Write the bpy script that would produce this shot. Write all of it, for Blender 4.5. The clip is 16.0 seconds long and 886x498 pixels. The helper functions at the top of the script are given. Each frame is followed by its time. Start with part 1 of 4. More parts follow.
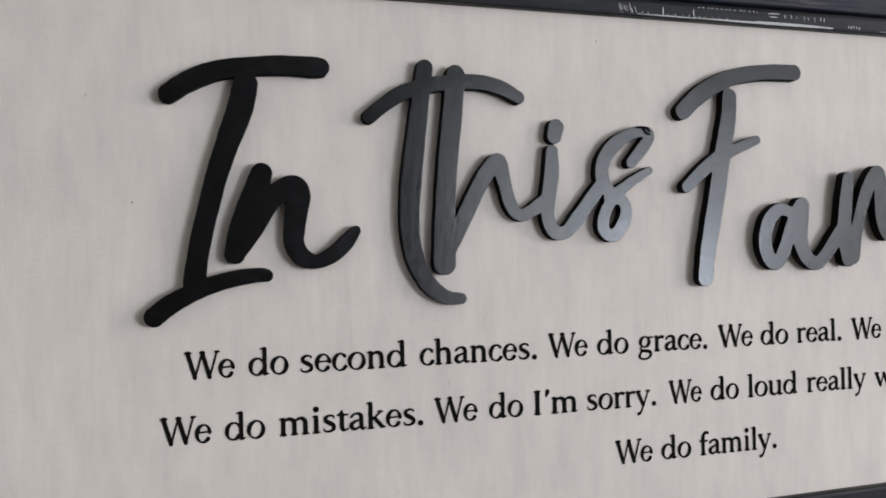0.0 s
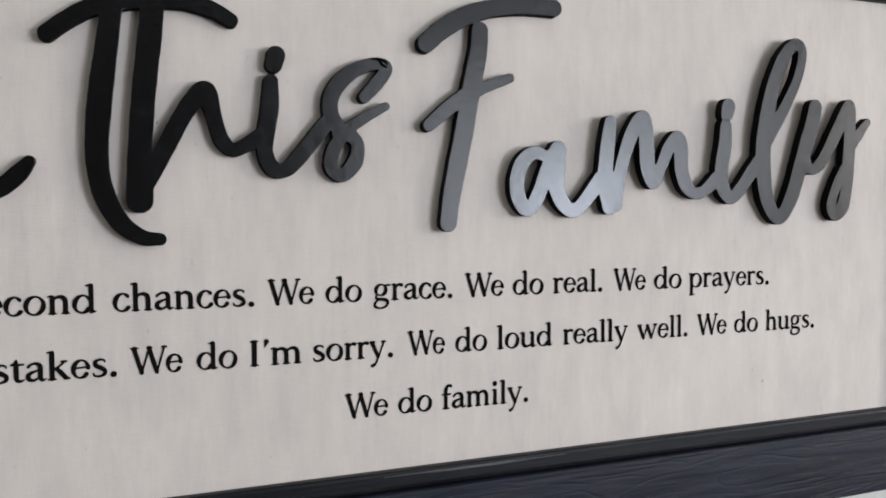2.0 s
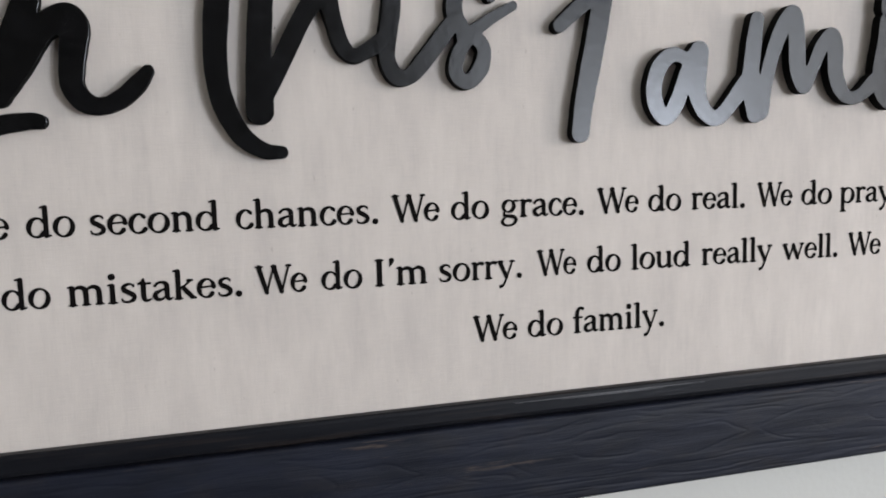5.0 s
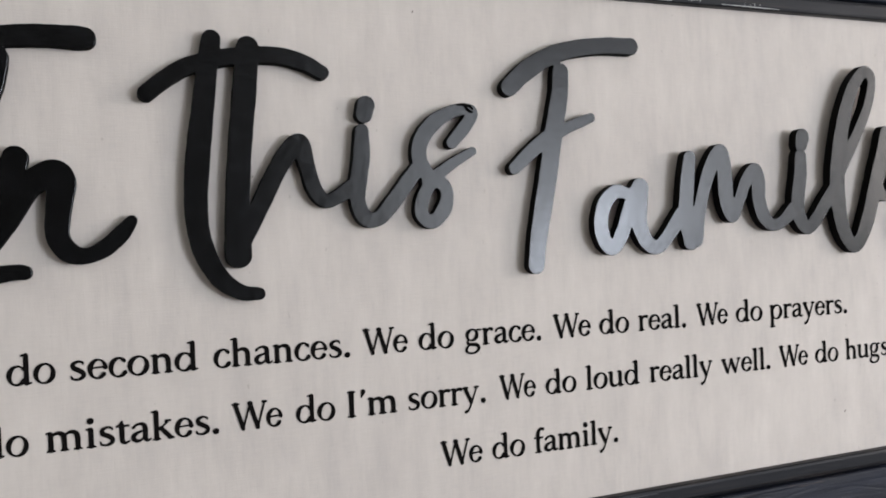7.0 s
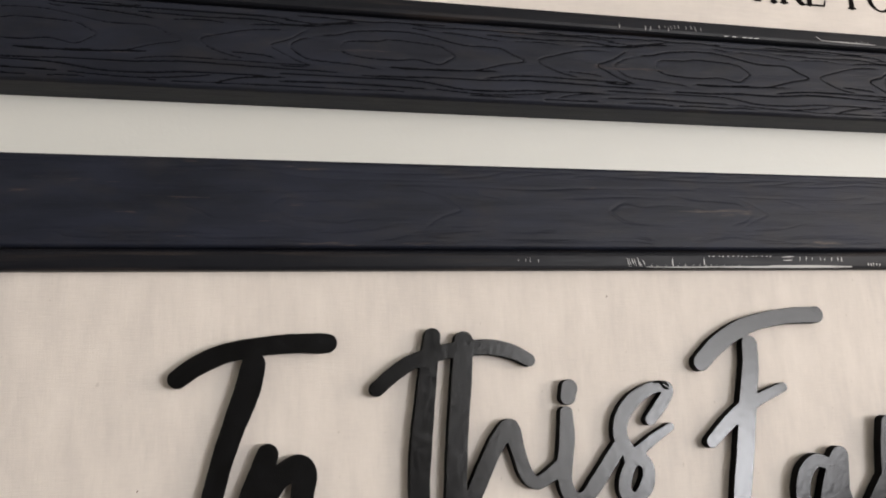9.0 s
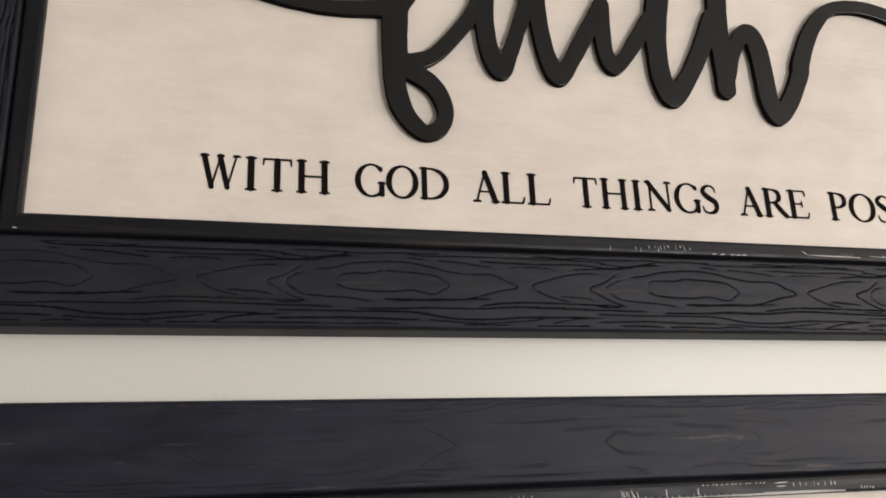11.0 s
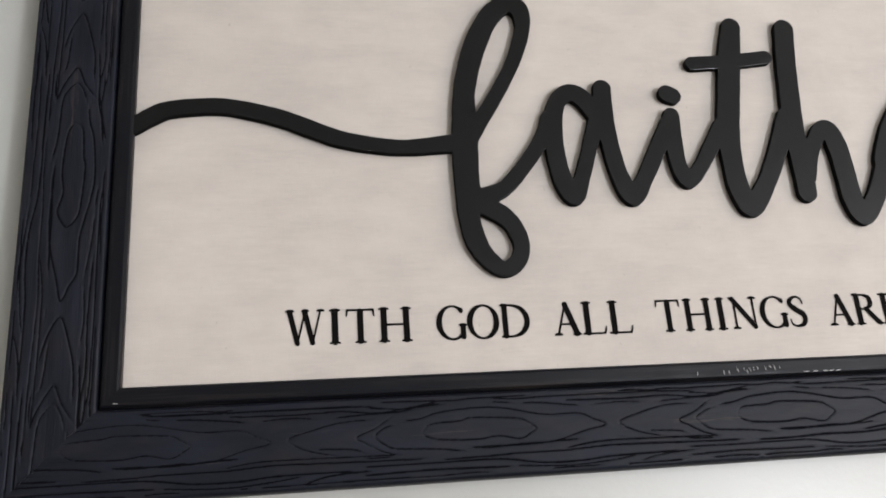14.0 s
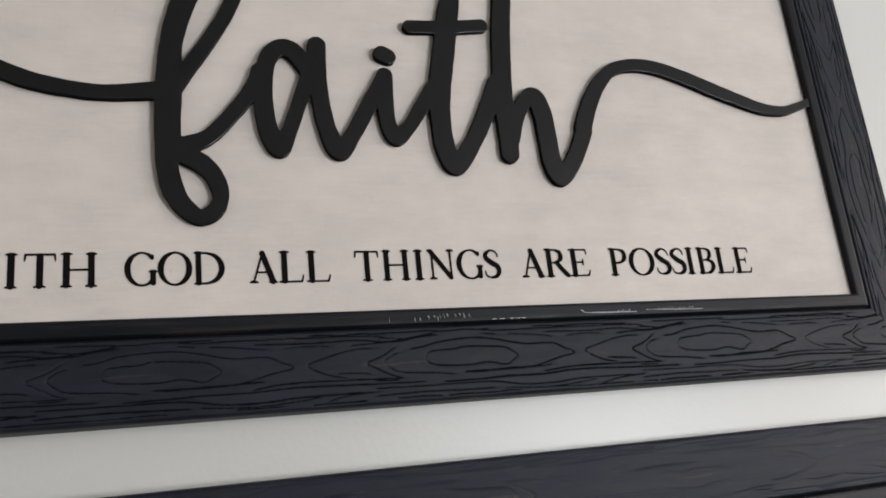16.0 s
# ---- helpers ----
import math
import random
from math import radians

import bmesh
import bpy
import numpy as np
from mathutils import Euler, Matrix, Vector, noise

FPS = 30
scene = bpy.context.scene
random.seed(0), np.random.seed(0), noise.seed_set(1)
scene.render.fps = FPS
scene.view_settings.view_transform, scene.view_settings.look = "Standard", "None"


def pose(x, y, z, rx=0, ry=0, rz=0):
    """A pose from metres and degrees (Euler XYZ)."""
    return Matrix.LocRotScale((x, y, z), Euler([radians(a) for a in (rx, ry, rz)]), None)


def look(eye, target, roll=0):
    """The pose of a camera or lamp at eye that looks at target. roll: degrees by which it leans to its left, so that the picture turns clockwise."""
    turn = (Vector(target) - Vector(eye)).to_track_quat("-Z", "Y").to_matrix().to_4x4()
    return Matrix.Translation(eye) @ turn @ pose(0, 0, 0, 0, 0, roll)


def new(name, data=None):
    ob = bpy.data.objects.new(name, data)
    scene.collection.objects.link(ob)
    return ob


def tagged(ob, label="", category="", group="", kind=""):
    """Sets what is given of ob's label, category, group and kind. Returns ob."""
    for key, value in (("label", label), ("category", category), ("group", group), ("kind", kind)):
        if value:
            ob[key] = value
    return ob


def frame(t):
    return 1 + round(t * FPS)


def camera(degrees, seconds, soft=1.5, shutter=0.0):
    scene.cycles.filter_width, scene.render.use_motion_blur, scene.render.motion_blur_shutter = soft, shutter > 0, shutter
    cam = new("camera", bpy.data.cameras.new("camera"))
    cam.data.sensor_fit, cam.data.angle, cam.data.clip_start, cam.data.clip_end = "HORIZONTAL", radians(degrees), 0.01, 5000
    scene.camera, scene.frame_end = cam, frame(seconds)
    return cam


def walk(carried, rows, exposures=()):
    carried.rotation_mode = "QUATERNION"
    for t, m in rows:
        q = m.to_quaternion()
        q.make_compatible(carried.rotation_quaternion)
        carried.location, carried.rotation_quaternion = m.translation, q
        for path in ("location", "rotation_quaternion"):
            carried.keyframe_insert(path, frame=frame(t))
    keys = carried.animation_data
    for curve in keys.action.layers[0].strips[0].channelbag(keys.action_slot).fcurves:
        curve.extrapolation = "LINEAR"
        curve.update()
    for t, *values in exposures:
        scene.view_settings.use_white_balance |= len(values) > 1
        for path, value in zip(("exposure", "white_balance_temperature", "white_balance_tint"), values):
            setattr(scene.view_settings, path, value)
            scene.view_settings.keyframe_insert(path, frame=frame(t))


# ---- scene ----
# ---- camera ----
cam = camera(57.32, 16.0, soft=1.8)
walk(cam, [
    (0.0, look((-0.2966, -0.4766, 0.0689), (-0.1481, 0.0008, 0.0709), -1.23)),
    (0.5, look((-0.2605, -0.4862, 0.0736), (-0.1071, -0.0104, 0.0804), -0.96)),
    (1.0, look((-0.2211, -0.4950, 0.0799), (-0.0552, -0.0233, 0.0849), -0.77)),
    (1.5, look((-0.1816, -0.5020, 0.0728), (-0.0007, -0.0359, 0.0695), -1.17)),
    (2.0, look((-0.1596, -0.4852, 0.0528), (0.0248, -0.0209, 0.0320), -0.34)),
    (2.5, look((-0.1620, -0.4611, 0.0395), (0.0126, 0.0061, 0.0040), 0.22)),
    (3.0, look((-0.1812, -0.4490, 0.0336), (-0.0263, 0.0249, -0.0043), -0.26)),
    (3.2, look((-0.1880, -0.4437, 0.0325), (-0.0395, 0.0323, -0.0058), -0.30)),
    (5.3, look((-0.1736, -0.4482, 0.0326), (-0.0350, 0.0292, -0.0210), -1.59)),
    (5.5, look((-0.1681, -0.4538, 0.0312), (-0.0167, 0.0200, -0.0203), -1.58)),
    (6.0, look((-0.1609, -0.4632, 0.0376), (0.0147, 0.0023, -0.0123), -1.88)),
    (6.5, look((-0.1729, -0.4741, 0.0431), (0.0185, -0.0131, 0.0134), -2.52)),
    (7.0, look((-0.2071, -0.4638, 0.0670), (-0.0253, 0.0020, 0.0605), -2.24)),
    (7.5, look((-0.2322, -0.4559, 0.0839), (-0.0744, 0.0179, 0.1091), -1.98)),
    (8.0, look((-0.2464, -0.4603, 0.1049), (-0.1102, 0.0180, 0.1558), -2.52)),
    (8.5, look((-0.2594, -0.4727, 0.1171), (-0.1330, 0.0049, 0.1941), -2.75)),
    (9.0, look((-0.2683, -0.4875, 0.1340), (-0.1517, -0.0117, 0.2338), -2.57)),
    (9.5, look((-0.2854, -0.4896, 0.1556), (-0.1642, -0.0185, 0.2715), -2.07)),
    (10.0, look((-0.2852, -0.4953, 0.1831), (-0.1612, -0.0286, 0.3129), -2.07)),
    (10.2, look((-0.2851, -0.5035, 0.1916), (-0.1604, -0.0388, 0.3275), -2.15)),
    (12.3, look((-0.2561, -0.5203, 0.2957), (-0.1364, -0.0584, 0.4453), -3.04)),
    (12.5, look((-0.2595, -0.5274, 0.3004), (-0.1425, -0.0660, 0.4535), -3.15)),
    (13.0, look((-0.2895, -0.5268, 0.3137), (-0.1883, -0.0625, 0.4694), -2.82)),
    (13.5, look((-0.3104, -0.5245, 0.3164), (-0.2217, -0.0565, 0.4684), -3.34)),
    (14.0, look((-0.2898, -0.5365, 0.3184), (-0.2020, -0.0683, 0.4704), -4.23)),
    (14.5, look((-0.2668, -0.5509, 0.3186), (-0.1643, -0.0867, 0.4736), -4.80)),
    (15.0, look((-0.2277, -0.5573, 0.3119), (-0.1023, -0.0977, 0.4636), -5.75)),
    (15.5, look((-0.1980, -0.5642, 0.3075), (-0.0496, -0.1086, 0.4503), -6.61)),
    (16.0, look((-0.1814, -0.5726, 0.2842), (-0.0112, -0.1214, 0.4163), -6.15)),
], exposures=[
    (0.0, 0.03, 6700, 11.5), (5.3, 0.02, 6750, 12), (8.0, 0.16, 6800, 12), (9.0, 0.36, 7600, 14),
    (10.2, 0.37, 8150, 14.5), (12.3, 0.20, 7350, 13.5), (13.3, 0.30, 7200, 13.2), (14.5, 0.22, 7100, 13), (15.5, 0.08, 7080, 12.7), (16.0, 0.0, 7050, 12.5),
])

# ---- daylight: sky outside, one window in the wall behind the camera, one added at the side ----
world = bpy.data.worlds.new("sky")
scene.world = world
world.use_nodes = True
wn, wl = world.node_tree.nodes, world.node_tree.links
sky = wn.new("ShaderNodeTexSky")
sky.sky_type = "NISHITA"
sky.sun_disc = False
sky.sun_elevation, sky.sun_rotation = radians(40), radians(60)
wl.new(sky.outputs[0], wn["Background"].inputs[0])
wn["Background"].inputs[1].default_value = 0.1

BACK_Y = -3.6                      # the wall with a window, opposite the signs
X0, X1 = -1.6, 3.9
FLOOR_Z, CEIL_Z = -1.5, 1.15
WALL_Y = 0.020                     # face of the wall that carries the signs
WIN = (1.00, 3.70, -0.50, 1.00)    # window opposite the signs: x0, x1, z0, z1
HOT_SPOT = (2.02, 2.52, -0.42, 0.16)    # brighter area added within it, sized to the highlight on the letters
SIDE = (-2.9, -1.2, -0.20, 1.00)     # unseen window added in the side wall for soft light: y0, y1, z0, z1


def area_light(name, at, target, sx, sy, power, colour):
    data = bpy.data.lights.new(name, "AREA")
    data.shape, data.size, data.size_y, data.energy, data.color = "RECTANGLE", sx, sy, power, colour
    ob = new(name, data)
    ob.matrix_world = look(at, target)
    return ob


DAY = (1.0, 0.95, 0.94)


def opening_light(name, x0, x1, z0, z1, power, colour):
    mid = ((x0 + x1) / 2, (z0 + z1) / 2)
    area_light(name, (mid[0], BACK_Y - 0.02, mid[1]), (mid[0], 0.0, mid[1]), x1 - x0 - 0.1, z1 - z0 - 0.1, power, colour)


opening_light("window_daylight", *WIN, 76, (0.82, 0.89, 1.0))
# Extra lamp over part of the window, for the bright reflection in the letters.
opening_light("window_hot_spot", *HOT_SPOT, 54, (0.74, 0.84, 1.0))
# Added light from the right, set clear of the letters' reflections.
area_light("added_side_light", (X1 + 0.02, (SIDE[0] + SIDE[1]) / 2, (SIDE[2] + SIDE[3]) / 2), (0.0, (SIDE[0] + SIDE[1]) / 2, (SIDE[2] + SIDE[3]) / 2),
           SIDE[1] - SIDE[0] - 0.1, SIDE[3] - SIDE[2] - 0.1, 58, DAY)
scene.view_settings.exposure = 0.0


# ---- materials ----
class Mat:
    """A node material with a few short cuts."""

    def __init__(self, name, rough=0.5, metal=0.0, spec=0.5):
        self.m = bpy.data.materials.new(name)
        self.m.use_nodes = True
        self.t = self.m.node_tree
        self.b = self.t.nodes["Principled BSDF"]
        self.b.inputs["Roughness"].default_value = rough
        self.b.inputs["Metallic"].default_value = metal
        self.b.inputs["Specular IOR Level"].default_value = spec
        self.coord = self.t.nodes.new("ShaderNodeTexCoord")

    def link(self, a, b):
        self.t.links.new(a, b)

    def value(self, x, socket):
        if hasattr(x, "default_value") and hasattr(x, "node"):
            self.link(x, socket)
        else:
            socket.default_value = x

    def math(self, op, a, b=0.0, c=0.0, clamp=False):
        n = self.t.nodes.new("ShaderNodeMath")
        n.operation, n.use_clamp = op, clamp
        for k, x in enumerate((a, b, c)):
            self.value(x, n.inputs[k])
        return n.outputs[0]

    def mapped(self, scale, turn=(0, 0, 0), source="Object"):
        n = self.t.nodes.new("ShaderNodeMapping")
        n.inputs["Scale"].default_value = scale
        n.inputs["Rotation"].default_value = turn
        self.link(self.coord.outputs[source], n.inputs["Vector"])
        return n.outputs[0]

    def noise(self, scale, detail=3.0, rough=0.55, at=None, distortion=0.0):
        n = self.t.nodes.new("ShaderNodeTexNoise")
        n.inputs["Scale"].default_value, n.inputs["Detail"].default_value = scale, detail
        n.inputs["Roughness"].default_value, n.inputs["Distortion"].default_value = rough, distortion
        self.link(at if at is not None else self.coord.outputs["Object"], n.inputs["Vector"])
        return n.outputs[0]

    def ramp(self, fac, *stops):
        n = self.t.nodes.new("ShaderNodeValToRGB")
        while len(n.color_ramp.elements) < len(stops):
            n.color_ramp.elements.new(0.5)
        for e, (p, c) in zip(n.color_ramp.elements, stops):
            e.position = p
            e.color = (*c, 1) if isinstance(c, tuple) else (c, c, c, 1)
        self.link(fac, n.inputs[0])
        return n.outputs[0]

    def mix(self, fac, a, b, how="MIX"):
        n = self.t.nodes.new("ShaderNodeMix")
        n.data_type, n.blend_type = "RGBA", how
        self.value(fac, n.inputs["Factor"])
        for x, s in ((a, n.inputs["A"]), (b, n.inputs["B"])):
            if isinstance(x, tuple):
                s.default_value = (*x, 1)
            else:
                self.link(x, s)
        return n.outputs["Result"]

    def colour(self, c):
        if isinstance(c, tuple):
            self.b.inputs["Base Color"].default_value = (*c, 1)
        else:
            self.link(c, self.b.inputs["Base Color"])

    def rough(self, x):
        self.value(x, self.b.inputs["Roughness"])

    def bump(self, height, strength, distance):
        n = self.t.nodes.new("ShaderNodeBump")
        n.inputs["Strength"].default_value, n.inputs["Distance"].default_value = strength, distance
        self.link(height, n.inputs["Height"])
        before = self.b.inputs["Normal"].links
        if before:
            self.link(before[0].from_socket, n.inputs["Normal"])
        self.link(n.outputs[0], self.b.inputs["Normal"])


def linen(name, slub_scale, patch_scale):
    """Natural linen cloth: fine plain weave, soft slubs along one thread direction, uneven dye."""
    m = Mat(name, rough=0.95, spec=0.12)
    weft = m.noise(1.0, 2, 0.6, m.mapped((90, 1, 1450)))
    warp = m.noise(1.0, 2, 0.6, m.mapped((1450, 1, 90)))
    slub = m.noise(1.0, 3, 0.55, m.mapped(slub_scale))
    patch = m.noise(1.0, 4, 0.6, m.mapped(patch_scale))
    cloud = m.noise(7.0, 4, 0.6)
    where = m.ramp(m.noise(16.0, 3, 0.6), (0.40, 0.15), (0.62, 1.0))
    weave = m.math("ADD", m.math("MULTIPLY", weft, 0.6), m.math("MULTIPLY", warp, 0.4))
    thread = m.math("MULTIPLY", m.math("SUBTRACT", slub, 0.5), where)
    tone = m.math("ADD", m.math("MULTIPLY", weave, 0.24), m.math("ADD", m.math("MULTIPLY", patch, 0.40), m.math("MULTIPLY", cloud, 0.36)))
    tone = m.math("ADD", tone, m.math("MULTIPLY", thread, 0.22))
    col = m.ramp(tone, (0.34, (0.536, 0.488, 0.448)), (0.5, (0.622, 0.565, 0.511)), (0.66, (0.692, 0.630, 0.569)))
    fleck = m.ramp(m.noise(1.0, 1, 0.5, m.mapped((300, 1, 160))), (0.0, 1.0), (0.205, 1.0), (0.25, 0.0))
    col = m.mix(m.math("MULTIPLY", fleck, 0.30), col, (0.30, 0.25, 0.21))
    m.colour(col)
    m.bump(m.math("ADD", weave, m.math("MULTIPLY", slub, 0.5)), 0.30, 0.0005)
    return m.m


def black_paint():
    """Satin black paint on cut fibreboard."""
    m = Mat("black_satin_paint", rough=0.3, spec=0.32)
    mottled = m.noise(90, 4, 0.65)
    fine = m.noise(420, 3, 0.6)
    m.colour(m.mix(m.ramp(mottled, (0.4, 0.0), (0.7, 1.0)), (0.003, 0.003, 0.003), (0.006, 0.006, 0.0065)))
    m.rough(m.math("ADD", 0.08, m.math("MULTIPLY", m.noise(190, 4, 0.7), 0.26)))
    m.bump(fine, 0.16, 0.0002)
    m.bump(m.noise(260, 3, 0.7), 0.22, 0.0004)
    m.bump(mottled, 0.16, 0.0006)
    return m.m


def printed_ink():
    m = Mat("printed_black_ink", rough=0.9, spec=0.05)
    m.colour(m.mix(m.noise(900, 2), (0.0035, 0.0032, 0.003), (0.010, 0.0085, 0.008)))
    return m.m


def wood_paint(name, dark, light, worn_part):
    """Blue-black paint on moulded wood, brushed along the rail, worn through to brown in short streaks."""
    m = Mat(name, rough=0.55, spec=0.21)
    fibre = m.noise(1.0, 3, 0.6, m.mapped((40, 300, 900)))
    tone = m.noise(1.0, 3, 0.6, m.mapped((14, 14, 60)))
    patch = m.noise(1.0, 3, 0.6, m.mapped((26, 26, 70)))
    col = m.mix(m.ramp(tone, (0.3, 0.0), (0.7, 1.0)), dark, light)
    col = m.mix(m.math("MULTIPLY", m.ramp(patch, (0.5, 0.0), (0.75, 1.0)), 0.5), col, (0.022, 0.020, 0.020))
    worn = m.ramp(m.noise(1.0, 4, 0.7, m.mapped((13, 60, 210))), (0.63, 0.0), (0.77, 1.0))
    col = m.mix(m.math("MULTIPLY", worn, worn_part), col, (0.13, 0.095, 0.07))
    m.colour(col)
    m.rough(m.math("ADD", 0.45, m.math("MULTIPLY", tone, 0.2)))
    m.bump(fibre, 0.45, 0.0005)
    m.bump(patch, 0.25, 0.0012)
    return m.m


def dark_matt(name, colour):
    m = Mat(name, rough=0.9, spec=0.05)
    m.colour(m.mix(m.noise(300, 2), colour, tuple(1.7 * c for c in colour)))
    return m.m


def lip_paint():
    """Black lip, rubbed brown in patches along its edges."""
    m = Mat("worn_black_lip", rough=0.3, spec=0.15)
    tone = m.noise(1.0, 3, 0.6, m.mapped((10, 10, 90)))
    col = m.mix(tone, (0.0042, 0.0048, 0.0068), (0.0090, 0.0096, 0.0125))
    brown = m.ramp(m.noise(1.0, 4, 0.7, m.mapped((9, 60, 340))), (0.52, 0.0), (0.70, 1.0))
    col = m.mix(m.math("MULTIPLY", brown, 0.5), col, (0.040, 0.030, 0.025))
    m.colour(col)
    m.rough(m.math("ADD", 0.22, m.math("MULTIPLY", m.noise(1.0, 3, 0.6, m.mapped((30, 30, 200))), 0.42)))
    m.bump(m.noise(1.0, 3, 0.6, m.mapped((60, 300, 500))), 0.25, 0.0006)
    return m.m


def wall_paint(name, colour, rough=0.32):
    """Eggshell wall paint with roller stipple."""
    m = Mat(name, rough=rough, spec=0.4)
    cloud = m.noise(2.5, 3, 0.5)
    a = tuple(0.94 * c for c in colour)
    m.colour(m.mix(cloud, a, colour))
    m.bump(m.noise(190, 4, 0.6), 0.16, 0.0012)
    return m.m


def plain(name, colour, rough=0.6):
    m = Mat(name, rough=rough)
    dark = tuple(0.8 * c for c in colour)
    m.colour(m.mix(m.noise(6, 4), dark, colour))
    m.bump(m.noise(120, 3), 0.15, 0.002)
    return m.m


def matt_edge():
    """Matt black paint soaked into the sawn edge of fibreboard."""
    m = Mat("black_matt_sawn_edge", rough=0.9, spec=0.06)
    m.colour(m.mix(m.noise(260, 3), (0.003, 0.003, 0.003), (0.007, 0.0065, 0.006)))
    m.bump(m.noise(1.0, 2, 0.5, m.mapped((900, 60, 900))), 0.3, 0.0004)
    return m.m


LINEN_UPRIGHT = linen("upright_slub_linen", (260, 1, 34), (62, 1, 20))
LINEN_CROSS = linen("cross_slub_linen", (34, 1, 320), (18, 1, 40))
BLACK, INK, EDGE = black_paint(), printed_ink(), matt_edge()
GRAIN_CLEAR = wood_paint("navy_black_grained_wood", (0.0056, 0.0066, 0.0112), (0.0125, 0.0148, 0.0240), 0.40)
GRAIN_FAINT = wood_paint("navy_black_worn_wood", (0.0050, 0.0064, 0.0118), (0.0122, 0.0150, 0.0262), 0.75)
# Shade inside the pressed grain, put into a darker colour.
GROOVE_SHADE = dark_matt("grain_groove_shade", (0.0028, 0.0030, 0.0040))
LIP = lip_paint()
WALL = wall_paint("pale_grey_wall_paint", (0.625, 0.622, 0.578))
CEILING = wall_paint("white_ceiling_paint", (0.78, 0.78, 0.77), 0.8)
# Unseen floor, kept dark to limit light bounced up onto the signs.
DARK_FLOOR = plain("dark_unseen_floor", (0.085, 0.072, 0.062), 0.95)
# Unseen wall behind the camera, made dark so the black letters reflect little.
DIM = wall_paint("dark_unseen_wall", (0.075, 0.07, 0.066), 0.8)
WHITE = plain("white_window_paint", (0.78, 0.78, 0.76), 0.4)


# ---- mesh helpers ----
def part(name, bm, material, parent=None, label=""):
    """Links a bmesh as one mesh object, under a thing or a part."""
    me = bpy.data.meshes.new(name)
    bm.to_mesh(me)
    bm.free()
    return part_mesh(name, me, material, parent, label)


def part_mesh(name, me, material, parent=None, label=""):
    if material:
        me.materials.clear()
        me.materials.append(material)
    ob = new(name, me)
    if parent:
        ob.parent = parent
    if label:
        tagged(ob, label)
    return ob


def box(bm, x0, x1, y0, y1, z0, z1):
    v = [bm.verts.new(p) for p in ((x0, y0, z0), (x1, y0, z0), (x1, y1, z0), (x0, y1, z0), (x0, y0, z1), (x1, y0, z1), (x1, y1, z1), (x0, y1, z1))]
    for f in ((0, 3, 2, 1), (4, 5, 6, 7), (0, 1, 5, 4), (1, 2, 6, 5), (2, 3, 7, 6), (3, 0, 4, 7)):
        bm.faces.new([v[i] for i in f])


def slab(name, x0, x1, y0, y1, z0, z1, material, label, category):
    bm = bmesh.new()
    box(bm, x0, x1, y0, y1, z0, z1)
    return tagged(part(name, bm, material), label, category, kind="structure")


# ---- the room ----
def opened(name, walls, material, label):
    bm = bmesh.new()
    for w in walls:
        box(bm, *w)
    return tagged(part(name, bm, material), label, "wall", kind="structure")


def window(name, at, turn, width, height):
    root = tagged(new(name), "unseen white framed window that lets in the daylight", "window", kind="structure")
    root.location, root.rotation_euler = at, (0, 0, radians(turn))
    h = width / 2
    bm = bmesh.new()
    for a in ((-h, -h + 0.045, 0, height), (h - 0.045, h, 0, height), (-h + 0.045, h - 0.045, 0, 0.045), (-h + 0.045, h - 0.045, height - 0.045, height)):
        box(bm, a[0], a[1], -0.02, 0.02, a[2], a[3])
    part("window_frame", bm, WHITE, root)


slab("wall_north", X0 - 0.12, X1 + 0.12, WALL_Y, WALL_Y + 0.12, FLOOR_Z, CEIL_Z, WALL, "pale grey painted wall that carries two framed signs", "wall")
slab("wall_west", X0 - 0.12, X0, BACK_Y, WALL_Y, FLOOR_Z, CEIL_Z, WALL, "plain pale grey painted side wall", "wall")
slab("floor", X0 - 0.12, X1 + 0.12, BACK_Y - 0.12, WALL_Y + 0.12, FLOOR_Z - 0.1, FLOOR_Z, DARK_FLOOR, "unseen room floor, darkened to cut bounced light", "floor")
slab("ceiling", X0 - 0.12, X1 + 0.12, BACK_Y - 0.12, WALL_Y + 0.12, CEIL_Z, CEIL_Z + 0.1, CEILING, "flat white painted ceiling", "ceiling")
x0, x1, z0, z1 = WIN
opened("wall_south", [(X0 - 0.12, x0, BACK_Y - 0.12, BACK_Y, FLOOR_Z, CEIL_Z), (x1, X1 + 0.12, BACK_Y - 0.12, BACK_Y, FLOOR_Z, CEIL_Z),
                      (x0, x1, BACK_Y - 0.12, BACK_Y, FLOOR_Z, z0), (x0, x1, BACK_Y - 0.12, BACK_Y, z1, CEIL_Z)], DIM, "unseen wall darkened for black reflections, with one window opening")
window("window_1", ((x0 + x1) / 2, BACK_Y - 0.07, z0), 0, x1 - x0, z1 - z0)
y0, y1, z0, z1 = SIDE
opened("wall_east", [(X1, X1 + 0.12, BACK_Y, y0, FLOOR_Z, CEIL_Z), (X1, X1 + 0.12, y1, WALL_Y, FLOOR_Z, CEIL_Z),
                     (X1, X1 + 0.12, y0, y1, FLOOR_Z, z0), (X1, X1 + 0.12, y0, y1, z1, CEIL_Z)], WALL, "pale grey side wall with an opening for the added light")
window("window_2", (X1 + 0.07, (y0 + y1) / 2, z0), 90, y1 - y0, z1 - z0)


